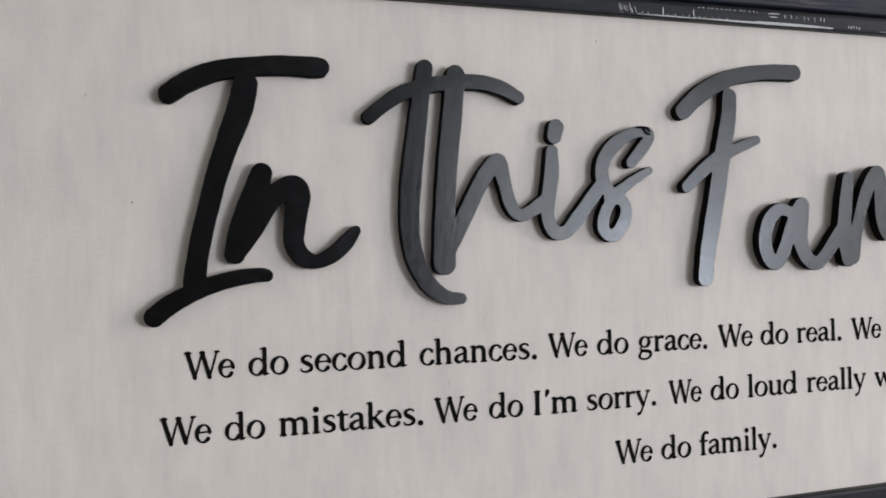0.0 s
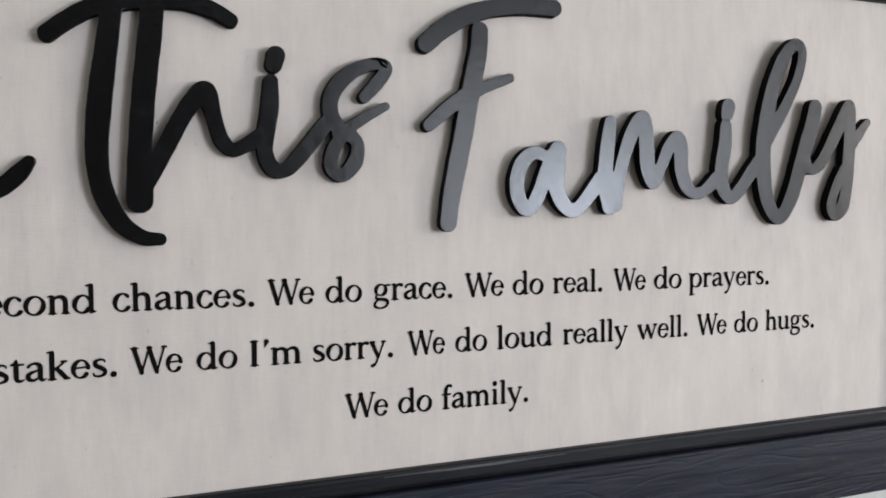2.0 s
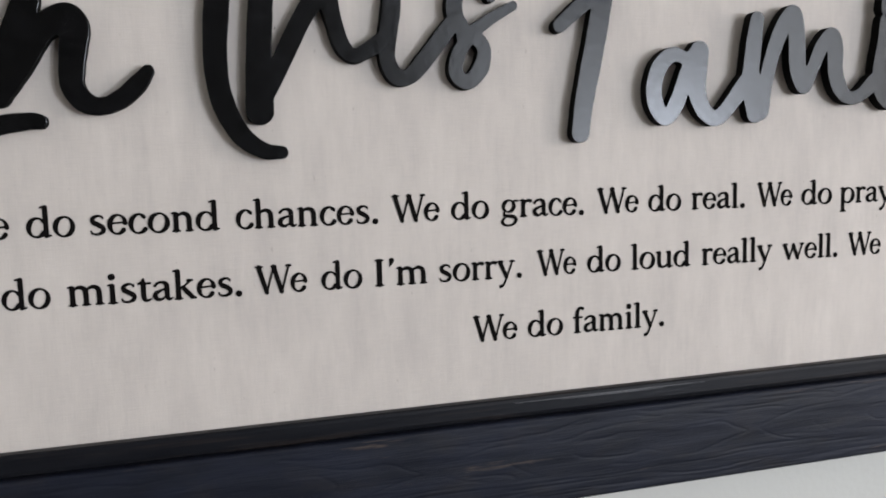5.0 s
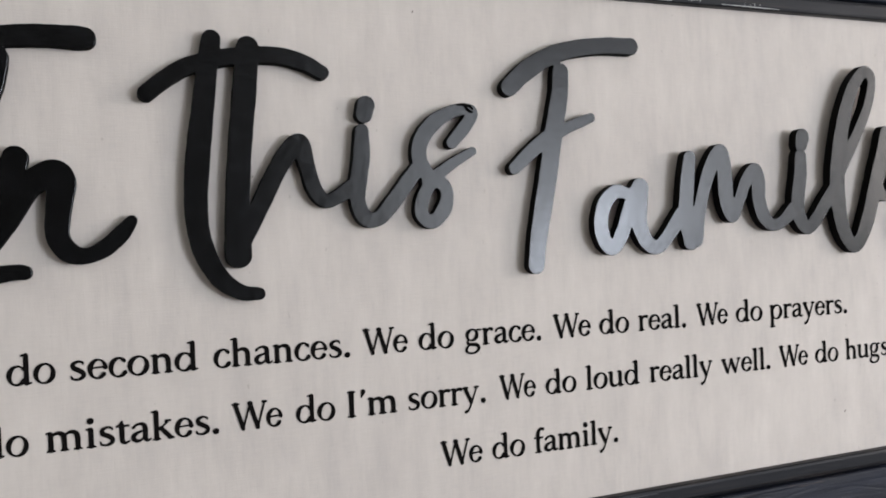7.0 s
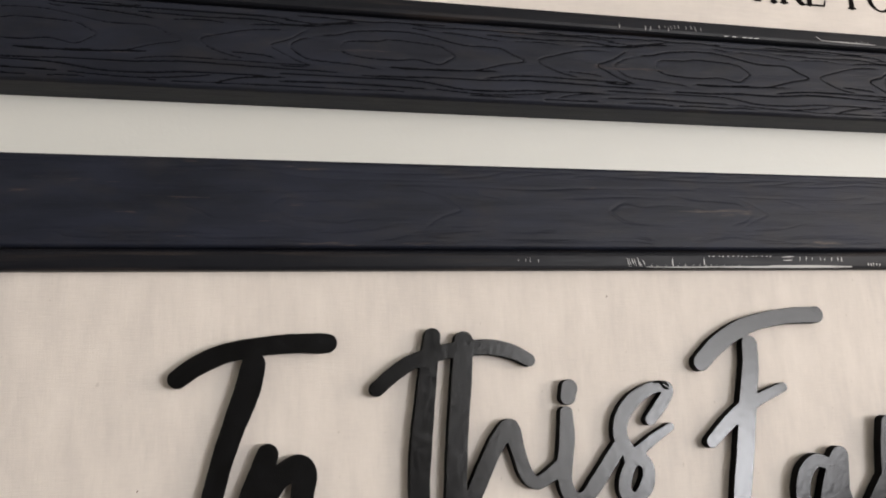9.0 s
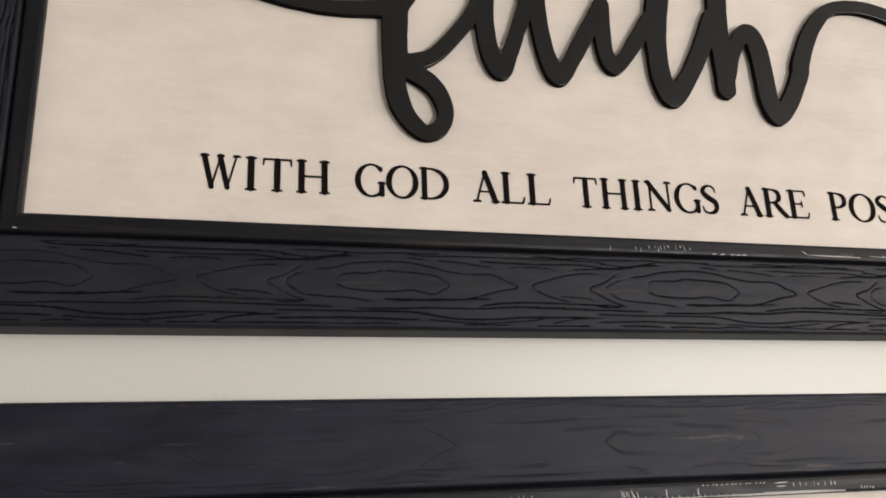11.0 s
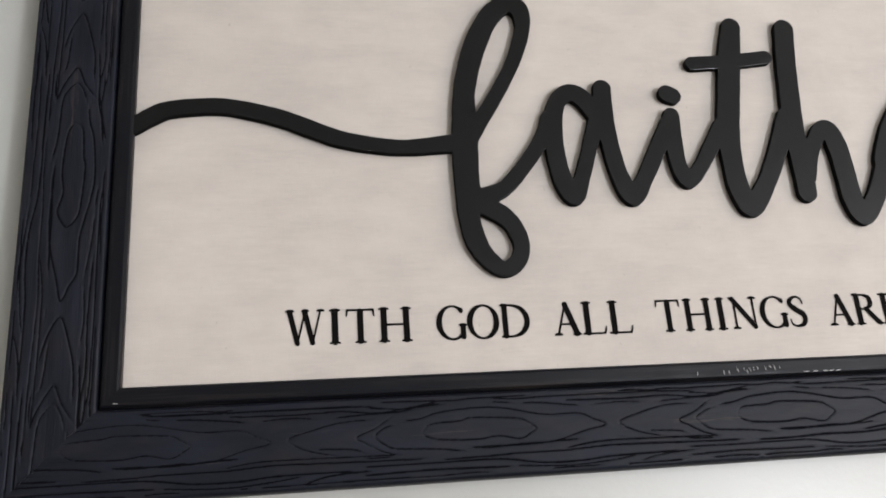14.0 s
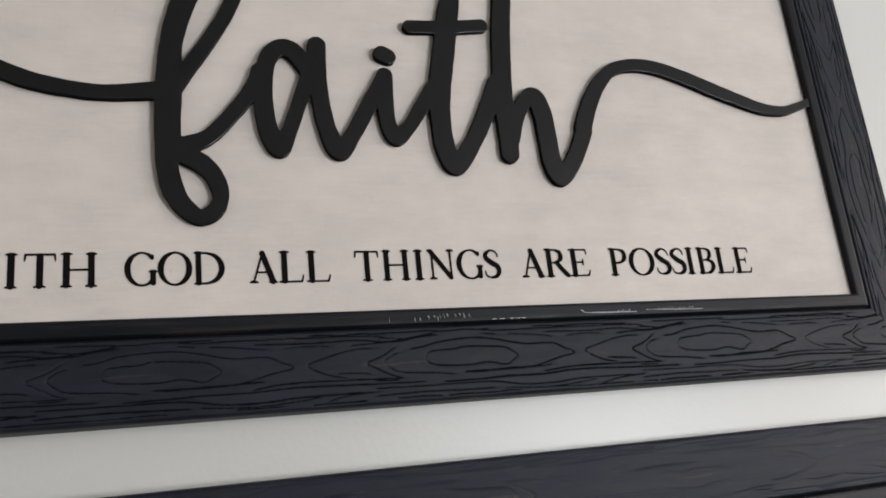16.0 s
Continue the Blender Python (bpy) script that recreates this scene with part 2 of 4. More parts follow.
# ---- framed signs ----
def miter_rail(profile, length):
    """A moulding along x from its inner edge: profile of (distance out, depth) swept with mitred ends."""
    bm = bmesh.new()
    rows = []
    for d, y in profile:
        half = length / 2 + d
        n = 24
        rows.append([bm.verts.new((-half + 2 * half * k / n, y, -d)) for k in range(n + 1)])
    for a, b in zip(rows, rows[1:]):
        for k in range(len(a) - 1):
            bm.faces.new((a[k], a[k + 1], b[k + 1], b[k]))
    bm.normal_update()
    for f in bm.faces:
        f.smooth = False
    return bm


RAIL = [(0.0134, 0.014), (0.0134, -0.0020), (0.0139, -0.0042), (0.0152, -0.0056), (0.030, -0.0062), (0.050, -0.0062), (0.0664, -0.0058),
        (0.0682, -0.0048), (0.0690, -0.0028), (0.0693, 0.006), (0.0693, 0.0195)]
LIPS = [(0.0, 0.004), (0.0, -0.0050), (0.0007, -0.0061), (0.0022, -0.0066), (0.0088, -0.0067), (0.0108, -0.0063), (0.0120, -0.0050), (0.0125, -0.0018), (0.0133, -0.0012)]


# ---- moulded wood grain on the rails ----
# One figure of the mould: lines of (along, out from the inner edge) in mm round a flat knot; it repeats along a rail.
KNOT = (
    ((-37, 36.7), (-32, 32.5), (-13, 31.3), (-4, 29.8), (25, 31.4), (33, 34.4), (38, 38.5), (35, 41.5), (27, 45.1), (13, 42.6), (-3, 44.1), (-27, 42.7), (-36, 39.3), (-37, 36.7)),
    ((-51, 29.9), (-39, 28.9), (-25, 25.5), (1, 23.5), (19, 25.2), (45, 30.3), (68, 30.5), (78, 34.9), (87, 39.3), (72, 42.8), (51, 48.2), (30, 48.4), (7, 49.7), (-9, 48.8)),
)
TIPS = (
    ((-53, 31.1), (-62, 33.7), (-68, 38.3), (-63, 43.5), (-55, 46.7), (-27, 48.5), (-10, 51)),
    ((151, 27.6), (130, 28.7), (110, 33.2), (98, 37.3), (102, 41.6), (113, 46), (128, 49.2)),
    ((114, 44.6), (134, 45.8), (142, 47), (146, 49.4)),
    ((93, 47.4), (99, 47.8)),
    ((165, 25.6), (153, 33.6), (141, 38.4), (146, 42.5), (158, 48.5), (169, 51.3)),
)
INNER_LINES = (
    ((7, 20), (16, 21.1), (25, 21.9)),
    ((28, 21.6), (45, 22.6), (60, 24.2), (73, 25.8)),
    ((7, 17.1), (21, 18.8), (56, 18.6), (100, 18.6), (144, 19), (158, 21.8)),
    ((59, 21.5), (100, 22.4), (132, 21.6), (156, 23.9), (179, 20.9), (197, 19.5)),
    ((78, 25.4), (100, 24.4), (117, 25.6)),
    ((126, 25.5), (140, 24.6), (163, 23.4)),
    ((-74, 21.1), (-66, 20.8), (-49, 22.1), (-21, 19.7)),
    ((-76, 24.1), (-53, 23.7), (-37, 20), (-23, 17.6)),
)
OUTER_LINES = (
    ((56, 53.2), (80, 50.2), (112, 49.9), (169, 51)),
    ((-8, 48.8), (30, 49.3), (51, 48.2), (70, 47.5)),
    ((-27, 55.4), (1, 55.2), (25, 54.4), (58, 54.4), (90, 52.7), (140, 53.9), (186, 54.6)),
    ((-78, 56.9), (-39, 57.2), (11, 57.3), (41, 61.1), (68, 61.4), (92, 59.6), (140, 59.4)),
    ((-78, 51.5), (-66, 52.1), (-55, 52)),
    ((-50, 54.2), (-38, 54.7)),
)
EDGE_LINES = (
    ((21, 62.5), (60, 64.6), (90, 62.8), (108, 60.3)),
    ((-78, 62.5), (-39, 61.5), (-9, 62), (21, 62.5)),
    ((106, 65.6), (124, 61.3), (152, 59.3)),
    ((-78, 65.9), (-19, 66.6), (21, 67), (60, 68.2)),
    ((72, 66.3), (100, 65.7), (138, 65.5), (143, 65)),
)
FIGURE = KNOT + TIPS + INNER_LINES + OUTER_LINES + EDGE_LINES
REPEAT = 221.0


def spline(points, step):
    p = np.array(points, float)
    q = np.vstack([2 * p[0] - p[1], p, 2 * p[-1] - p[-2]])
    out = []
    for k in range(1, len(q) - 2):
        a, b, c, d = q[k - 1:k + 3]
        n = max(2, int(np.hypot(*(c - b)) / step))
        for t in np.arange(n) / n:
            out.append(0.5 * (2 * b + (c - a) * t + (2 * a - 5 * b + 4 * c - d) * t * t + (3 * b - a - 3 * c + d) * t ** 3))
    out.append(p[-1])
    return np.array(out)


def edge_lines(rnd, count):
    """Close wavy lines that run along both edges of a rail."""
    lines = []
    for d in (17.3, 65.4, 63.4)[:count]:
        u = rnd.uniform(-110, -60)
        while u < 105:
            n = rnd.randint(4, 9)
            lines.append(tuple((u + 13 * i, d + rnd.uniform(-0.5, 0.5)) for i in range(n)))
            u += 13 * n + rnd.uniform(8, 50)
    return lines


def groove_field(half, start, wide, seed, patchy):
    """How deep the wood figure is pressed (0 to 1) over a rail's face, on a grid of 0.5 x 0.25 mm; it repeats from a knot at start."""
    rnd = random.Random(seed)
    gu, gd = np.arange(-half - 75, half + 75, 0.5), np.arange(14.0, 68.0, 0.25)
    field = np.zeros((len(gu), len(gd)))
    first = start - REPEAT * math.ceil((start + half + 120) / REPEAT)
    for k in range(int((2 * half + 300) / REPEAT) + 2):
        for line in list(FIGURE) + edge_lines(rnd, 3 if patchy else 2):
            dx, dd = first + REPEAT * k, rnd.uniform(-0.2, 0.2)
            if patchy and rnd.random() < 0.30:
                continue
            p = spline([(u + dx + rnd.uniform(-0.5, 0.5), d + dd + rnd.uniform(-0.2, 0.2)) for u, d in line], 0.6)
            ends = np.minimum(np.arange(len(p)), np.arange(len(p))[::-1])
            deep = np.minimum(1.0, 0.35 + ends / 14) * rnd.uniform(0.75, 1.0)
            if patchy:
                deep *= np.clip(0.45 + 0.5 * np.sin(p[:, 0] / 17 + rnd.uniform(0, 6)) + 0.02 * np.abs(p[:, 1] - 36), 0.05, 1.0)
            w = wide * rnd.uniform(0.85, 1.15)
            for (u, d), a in zip(p, deep):
                i, j = int((u - gu[0]) / 0.5), int((d - gd[0]) / 0.25)
                if i < 4 or j < 8 or i > len(gu) - 6 or j > len(gd) - 10:
                    continue
                here = np.s_[i - 3:i + 5, j - 7:j + 9]
                r2 = (gu[i - 3:i + 5, None] - u) ** 2 + (gd[None, j - 7:j + 9] - d) ** 2
                np.maximum(field[here], a * np.exp(-r2 / (w * w)), out=field[here])
    return gu, gd, field


def carved_rail(length, paints, start, depth, wide, step, seed, patchy=False):
    """A mitred rail along x whose broad face carries the pressed wood grain; lengths in metres, grain in mm."""
    face = [p for p in RAIL[3:7]]
    rows = int((face[-1][0] - face[0][0]) * 1000 / (0.5 * step))
    ds = np.concatenate([[p[0] for p in RAIL[:3]], np.linspace(face[0][0], face[-1][0], rows + 1), [p[0] for p in RAIL[7:]]])
    ys = np.concatenate([[p[1] for p in RAIL[:3]], np.interp(np.linspace(face[0][0], face[-1][0], rows + 1), [p[0] for p in face], [p[1] for p in face]), [p[1] for p in RAIL[7:]]])
    gu, gd, field = groove_field(length * 500, start * 1000, wide, seed, patchy)
    n = int(length * 1000 / step)
    share = np.linspace(-1.0, 1.0, n + 1)
    u = share[None, :] * (length / 2 + ds)[:, None]
    d = np.repeat(ds[:, None], n + 1, 1)
    fi = np.clip((u * 1000 - gu[0]) / 0.5, 0, len(gu) - 2)
    fj = np.clip((d * 1000 - gd[0]) / 0.25, 0, len(gd) - 2)
    i, j = fi.astype(int), fj.astype(int)
    a, b = fi - i, fj - j
    g = (field[i, j] * (1 - a) + field[i + 1, j] * a) * (1 - b) + (field[i, j + 1] * (1 - a) + field[i + 1, j + 1] * a) * b
    g[:3], g[3 + rows + 1:] = 0.0, 0.0
    soft = np.sin(u * 1000 / 23 + 2.1 * np.sin(d * 300)) * 0.00010
    soft[:3], soft[3 + rows + 1:] = 0.0, 0.0
    y = ys[:, None] + g * depth / 1000 + soft
    co = np.stack([u, y, -d], 2).reshape(-1, 3)
    q = np.arange(len(ds) * (n + 1)).reshape(len(ds), n + 1)
    quads = np.stack([q[:-1, :-1], q[:-1, 1:], q[1:, 1:], q[1:, :-1]], 2).reshape(-1, 4)
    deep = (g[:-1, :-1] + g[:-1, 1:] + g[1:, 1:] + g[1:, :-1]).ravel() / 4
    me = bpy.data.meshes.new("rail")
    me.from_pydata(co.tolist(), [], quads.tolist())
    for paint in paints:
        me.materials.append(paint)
    # Deep faces take the second paint, which darkens the faith grooves as shade would.
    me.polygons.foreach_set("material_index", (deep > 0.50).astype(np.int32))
    smooth = np.zeros((len(ds) - 1, n), bool)
    smooth[2:3 + rows + 1] = True
    me.polygons.foreach_set("use_smooth", smooth.ravel())
    return me


# start of the figure, groove depth, groove width, mesh step, seed: lower, upper and the two upright rails
FAITH_CARVING = ((0.028, 0.62, 0.60, 0.8, 20), (-0.028, 0.62, 0.60, 0.9, 21), (0.02, 0.70, 0.62, 0.8, 22), (-0.06, 0.70, 0.62, 0.9, 23))
FAMILY_CARVING = ((0.05, 0.30, 0.60, 1.1, 40, True), (0.012, 0.60, 0.60, 1.1, 41, True), (0.02, 0.30, 0.60, 1.3, 42, True), (-0.06, 0.30, 0.60, 1.3, 43, True))


def sign(name_label, x0, z0, width, height, wood, cloth, carving, off=0.0):
    """A framed linen sign; local x from the panel's middle, local z from the panel's lower edge."""
    root = tagged(new("framed_sign"), name_label, "wall sign", group="framed signs on the wall")
    root.location = (x0, 0.0, z0)
    bm = bmesh.new()
    box(bm, off - width / 2 - 0.009, off + width / 2 + 0.009, 0.0, 0.005, -0.009, height + 0.009)
    part("linen_panel", bm, cloth, root, "natural beige linen stretched flat")
    bm = bmesh.new()
    box(bm, off - width / 2 - 0.012, off + width / 2 + 0.012, 0.0055, 0.016, -0.012, height + 0.012)
    part("backing_board", bm, WHITE, root)
    for k, (turn, length, x, z) in enumerate(((0, width, off, 0), (180, width, off, height), (90, height, off - width / 2, height / 2), (-90, height, off + width / 2, height / 2))):
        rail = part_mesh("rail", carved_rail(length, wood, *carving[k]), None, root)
        rail.location, rail.rotation_euler = (x, 0, z), (0, radians(turn), 0)
        part("inner_lip", miter_rail(LIPS, length), LIP, rail, "narrow black rounded lip with scuffed paint")
    return root


class Cutout:
    """A word cut out of board: round brush strokes (x, z, half width in mm), merged into one outline."""

    def __init__(self, step=0.6):
        self.strokes, self.step = [], step

    def stroke(self, *points):
        p = np.array(points, float)
        q = np.vstack([2 * p[0] - p[1], p, 2 * p[-1] - p[-2]])
        out = []
        for k in range(1, len(q) - 2):
            a, b, c, d = q[k - 1:k + 3]
            n = max(2, int(np.hypot(*(c - b)[:2]) / (self.step * 0.8)))
            for t in np.arange(n) / n:
                s = 0.5 * (2 * b + (c - a) * t + (2 * a - 5 * b + 4 * c - d) * t * t + (3 * b - a - 3 * c + d) * t ** 3)
                s[2] = b[2] + (c[2] - b[2]) * t
                out.append(s)
        out.append(p[-1])
        out = np.array(out)
        s = np.arange(len(out)) * self.step
        out[:, 2] *= 1 + 0.012 * np.sin(s / 4.1 + p[0, 0]) + 0.010 * np.sin(s / 1.7 + p[0, 1])
        self.strokes.append(out)
        return self

    def field(self):
        allp = np.vstack(self.strokes)
        lo = (allp[:, :2] - allp[:, 2:]).min(0) - 3 * self.step
        hi = (allp[:, :2] + allp[:, 2:]).max(0) + 3 * self.step
        nx, nz = (np.ceil((hi - lo) / self.step)).astype(int) + 1
        gx, gz = lo[0] + self.step * np.arange(nx), lo[1] + self.step * np.arange(nz)
        f = np.full((nx, nz), 3 * self.step)
        for x, z, r in allp:
            m = r + 3 * self.step
            i0, i1 = np.searchsorted(gx, (x - m, x + m))
            j0, j1 = np.searchsorted(gz, (z - m, z + m))
            d = np.hypot(gx[i0:i1, None] - x, gz[None, j0:j1] - z) - r
            np.minimum(f[i0:i1, j0:j1], d, out=f[i0:i1, j0:j1])
        return gx, gz, f

    def outlines(self):
        """Closed loops along the zero level of the field (marching squares)."""
        gx, gz, f = self.field()
        s = f < 0
        nxt = {}

        def cut(i, j, k, l):
            a, b = f[i, j], f[k, l]
            t = a / (a - b)
            return (gx[i] + t * (gx[k] - gx[i]), gz[j] + t * (gz[l] - gz[j]))

        busy = np.argwhere((s[:-1, :-1] != s[1:, :-1]) | (s[:-1, :-1] != s[:-1, 1:]) | (s[1:, 1:] != s[1:, :-1]) | (s[1:, 1:] != s[:-1, 1:]))
        pos = {}
        for i, j in busy.tolist():
            c = ((i, j), (i + 1, j), (i + 1, j + 1), (i, j + 1))
            ins, outs = [], []
            for k in range(4):
                a, b = c[k], c[(k + 1) % 4]
                if s[a] != s[b]:
                    key = (min(a, b), max(a, b))
                    if key not in pos:
                        pos[key] = cut(*key[0], *key[1])
                    (outs if s[a] else ins).append((k, key))
            for k, key in outs:
                to = min(ins, key=lambda e: (e[0] - k) % 4) if len(ins) > 1 else ins[0]
                nxt[key] = to[1]
                if len(ins) > 1:
                    ins.remove(to)
        loops = []
        while nxt:
            first, k = next(iter(nxt.items()))
            loop = [pos[first]]
            del nxt[first]
            while k != first and k in nxt:
                loop.append(pos[k])
                k = nxt.pop(k)
            if len(loop) > 5:
                loops.append(np.array(loop))
        return loops

    def mesh(self, name, depth, bevel, every=2):
        """Depth in mm from y = 0 towards the viewer (-y)."""
        cu = bpy.data.curves.new(name, "CURVE")
        cu.dimensions, cu.fill_mode = "2D", "BOTH"
        cu.extrude, cu.bevel_depth, cu.bevel_resolution = max(depth / 2000 - bevel / 1000, 0), bevel / 1000, 1 if bevel else 0
        cu.offset = -bevel / 1000
        for loop in self.outlines():
            p = (np.roll(loop, 1, 0) + 2 * loop + np.roll(loop, -1, 0)) / 4
            p = p[::every] / 1000 if len(p) > 12 * every else p / 1000
            sp = cu.splines.new("POLY")
            sp.points.add(len(p) - 1)
            sp.points.foreach_set("co", np.column_stack([p, np.zeros(len(p)), np.ones(len(p))]).ravel())
            sp.use_cyclic_u = True
        ob = bpy.data.objects.new(name, cu)
        me = bpy.data.meshes.new_from_object(ob)
        bpy.data.objects.remove(ob)
        bpy.data.curves.remove(cu)
        me.transform(Matrix.Translation((0, -depth / 2000, 0)) @ Matrix.Rotation(radians(90), 4, "X"))
        me.name = name
        me.polygons.foreach_set("use_smooth", [False] * len(me.polygons))
        return me


def raised(sign_root, w, label, depth=6.7, lean=0.0):
    """A raised word on a sign: satin face, matt cut edge."""
    ob = part_mesh("raised_word", w.mesh("raised_word", depth, 0.3), BLACK, sign_root, label)
    ob.data.materials.append(EDGE)
    for p in ob.data.polygons:
        p.material_index = 0 if abs(p.normal.y) > 0.6 else 1
    ob.location = (0, -0.0003, 0)
    if lean:
        z = 0.16
        ob.matrix_basis = Matrix.Translation((0, -0.0015, z)) @ Matrix.Rotation(radians(lean), 4, "X") @ Matrix.Translation((0, 0, -z))
    return ob


family = sign("dark-framed linen sign with raised black script and printed verse", 0.0055, -0.1081, 0.8355, 0.330, (GRAIN_FAINT, GRAIN_FAINT), LINEN_UPRIGHT, FAMILY_CARVING, 0.0095)
faith = sign("grained dark-framed linen sign with one flourished raised black word", 0.0178, 0.4037, 0.8355, 0.328, (GRAIN_CLEAR, GROOVE_SHADE), LINEN_CROSS, FAITH_CARVING)


def word_in():
    w = Cutout()
    w.stroke((-312.6, 267.8, 5.24), (-302.6, 274.7, 5.58), (-287.5, 281.4, 5.45), (-268.9, 284.8, 5.25), (-249.9, 286.4, 5.48), (-233.8, 286.2, 5.79), (-228.2, 286.1, 5.45))
    w.stroke((-270.7, 274.8, 6.88), (-274.4, 259.6, 7.43), (-281.5, 240.4, 6.46), (-287.4, 222.9, 6.03), (-291.6, 207.1, 5.87), (-295.6, 191.4, 5.85), (-298.5, 177.3, 5.84), (-300.6, 163.3, 6.1))
    w.stroke((-321.9, 144.8, 5.65), (-313.9, 151, 5.43), (-301.9, 157.4, 5.13), (-291.3, 161.4, 4.76), (-277.5, 164.8, 4.49), (-265, 166.3, 4.08), (-261.2, 165.9, 3.75))
    return w


def word_n():
    w = Cutout()
    w.stroke((-262.9, 224, 6.07), (-268.5, 208.6, 6.94), (-274.5, 192.7, 6.92), (-278.4, 178.4, 5.66))
    w.stroke((-277.8, 179.1, 5.41), (-268.2, 194.2, 6.7), (-257.8, 209.6, 6.14), (-246.9, 216.1, 6.89), (-242.5, 211.8, 7.2), (-244.4, 195.6, 5.94), (-245, 183.6, 5.62), (-240, 175.4, 5.18), (-231.9, 173.2, 4.09), (-222.9, 176.9, 4.45), (-214.5, 184.4, 4.49), (-209.3, 190.9, 2.94))
    return w


def word_this():
    w = Cutout()
    w.stroke((-165, 288.8, 5.11), (-167.8, 271.6, 5.45), (-171.2, 247.6, 5.98), (-174.4, 223.8, 6.5), (-176.3, 200, 6.1), (-175.4, 183, 5.8), (-171.6, 169.2, 5.7), (-164.2, 156.7, 5.1), (-153.9, 149.5, 4.3), (-144.8, 148.4, 3.4))
    w.stroke((-145.6, 285.5, 5.97), (-148, 261.9, 6.46), (-152, 227.4, 6.32), (-154.6, 193, 6.5), (-155.0, 170.2, 7.2))
    w.stroke((-152.5, 178.0, 5.0), (-141.8, 198.1, 5.1), (-132.9, 215.4, 5.08), (-125.3, 227, 5.24), (-118.8, 231.9, 5.7), (-114.9, 219, 4.39), (-111.1, 205.9, 4.41), (-105.2, 199.2, 3.8), (-98.2, 201.3, 4.17), (-88.8, 207.3, 4.58))
    w.stroke((-199.7, 258.3, 4.31), (-190.7, 265.7, 4.48), (-178.3, 273.5, 4.54), (-162.4, 278.3, 4.59), (-147.9, 280.6, 4.66), (-129.6, 281.4, 4.76), (-114.7, 278.1, 4.56), (-104.2, 272.8, 3.97))
    w.stroke((-82.2, 239.6, 4.22), (-82.9, 224.5, 5.34), (-85.2, 210.2, 5.06), (-85.9, 197.6, 4.52), (-81.4, 188.6, 4.71), (-73.5, 188.5, 4.3), (-64.6, 197.8, 4.83), (-54.6, 210.1, 4.87), (-48.7, 217.4, 4.53))
    w.stroke((-79, 254.7, 5.45), (-80.4, 249.3, 5.06))
    w.stroke((-40.7, 211.2, 4.76), (-47, 222.9, 4.79), (-45.5, 234.7, 5.02), (-36.6, 245.5, 4.8), (-24.8, 252, 3.93), (-15, 253.7, 3.47), (-11.7, 250.4, 3.87), (-17.9, 241.7, 4.24), (-25.7, 233.1, 3.83))
    w.stroke((-12.3, 228, 2.58), (-24.7, 221.2, 3.36), (-35.3, 214.2, 3.7), (-42.4, 210.1, 4.01))
    w.stroke((-37.4, 212, 4.23), (-30.5, 204.6, 4.05), (-32.1, 193.5, 4.75), (-40.5, 185.2, 4.13), (-47, 190.7, 4.34), (-45.1, 201, 4.31), (-39.5, 209.4, 3.86))
    return w


def word_f():
    w = Cutout()
    w.stroke((14.5, 268.1, 5.78), (26.2, 278.3, 6.14), (42.1, 287.8, 6.02), (60.5, 294, 5.43), (83.8, 297.4, 5.34), (105.7, 298, 5.63))
    w.stroke((51.4, 278.9, 5.72), (50.1, 264.2, 6.13), (44.9, 240.9, 6.5), (39.7, 213.9, 6.5), (34.6, 191, 6.48), (30.5, 171.9, 6.02), (28.3, 156, 5.81))
    w.stroke((15.8, 217.3, 4.09), (27.1, 226.9, 4.7), (39.8, 236.2, 5.02), (54.5, 243, 3.82), (66.1, 247.5, 3.47), (72.7, 249.9, 3.08))
    return w


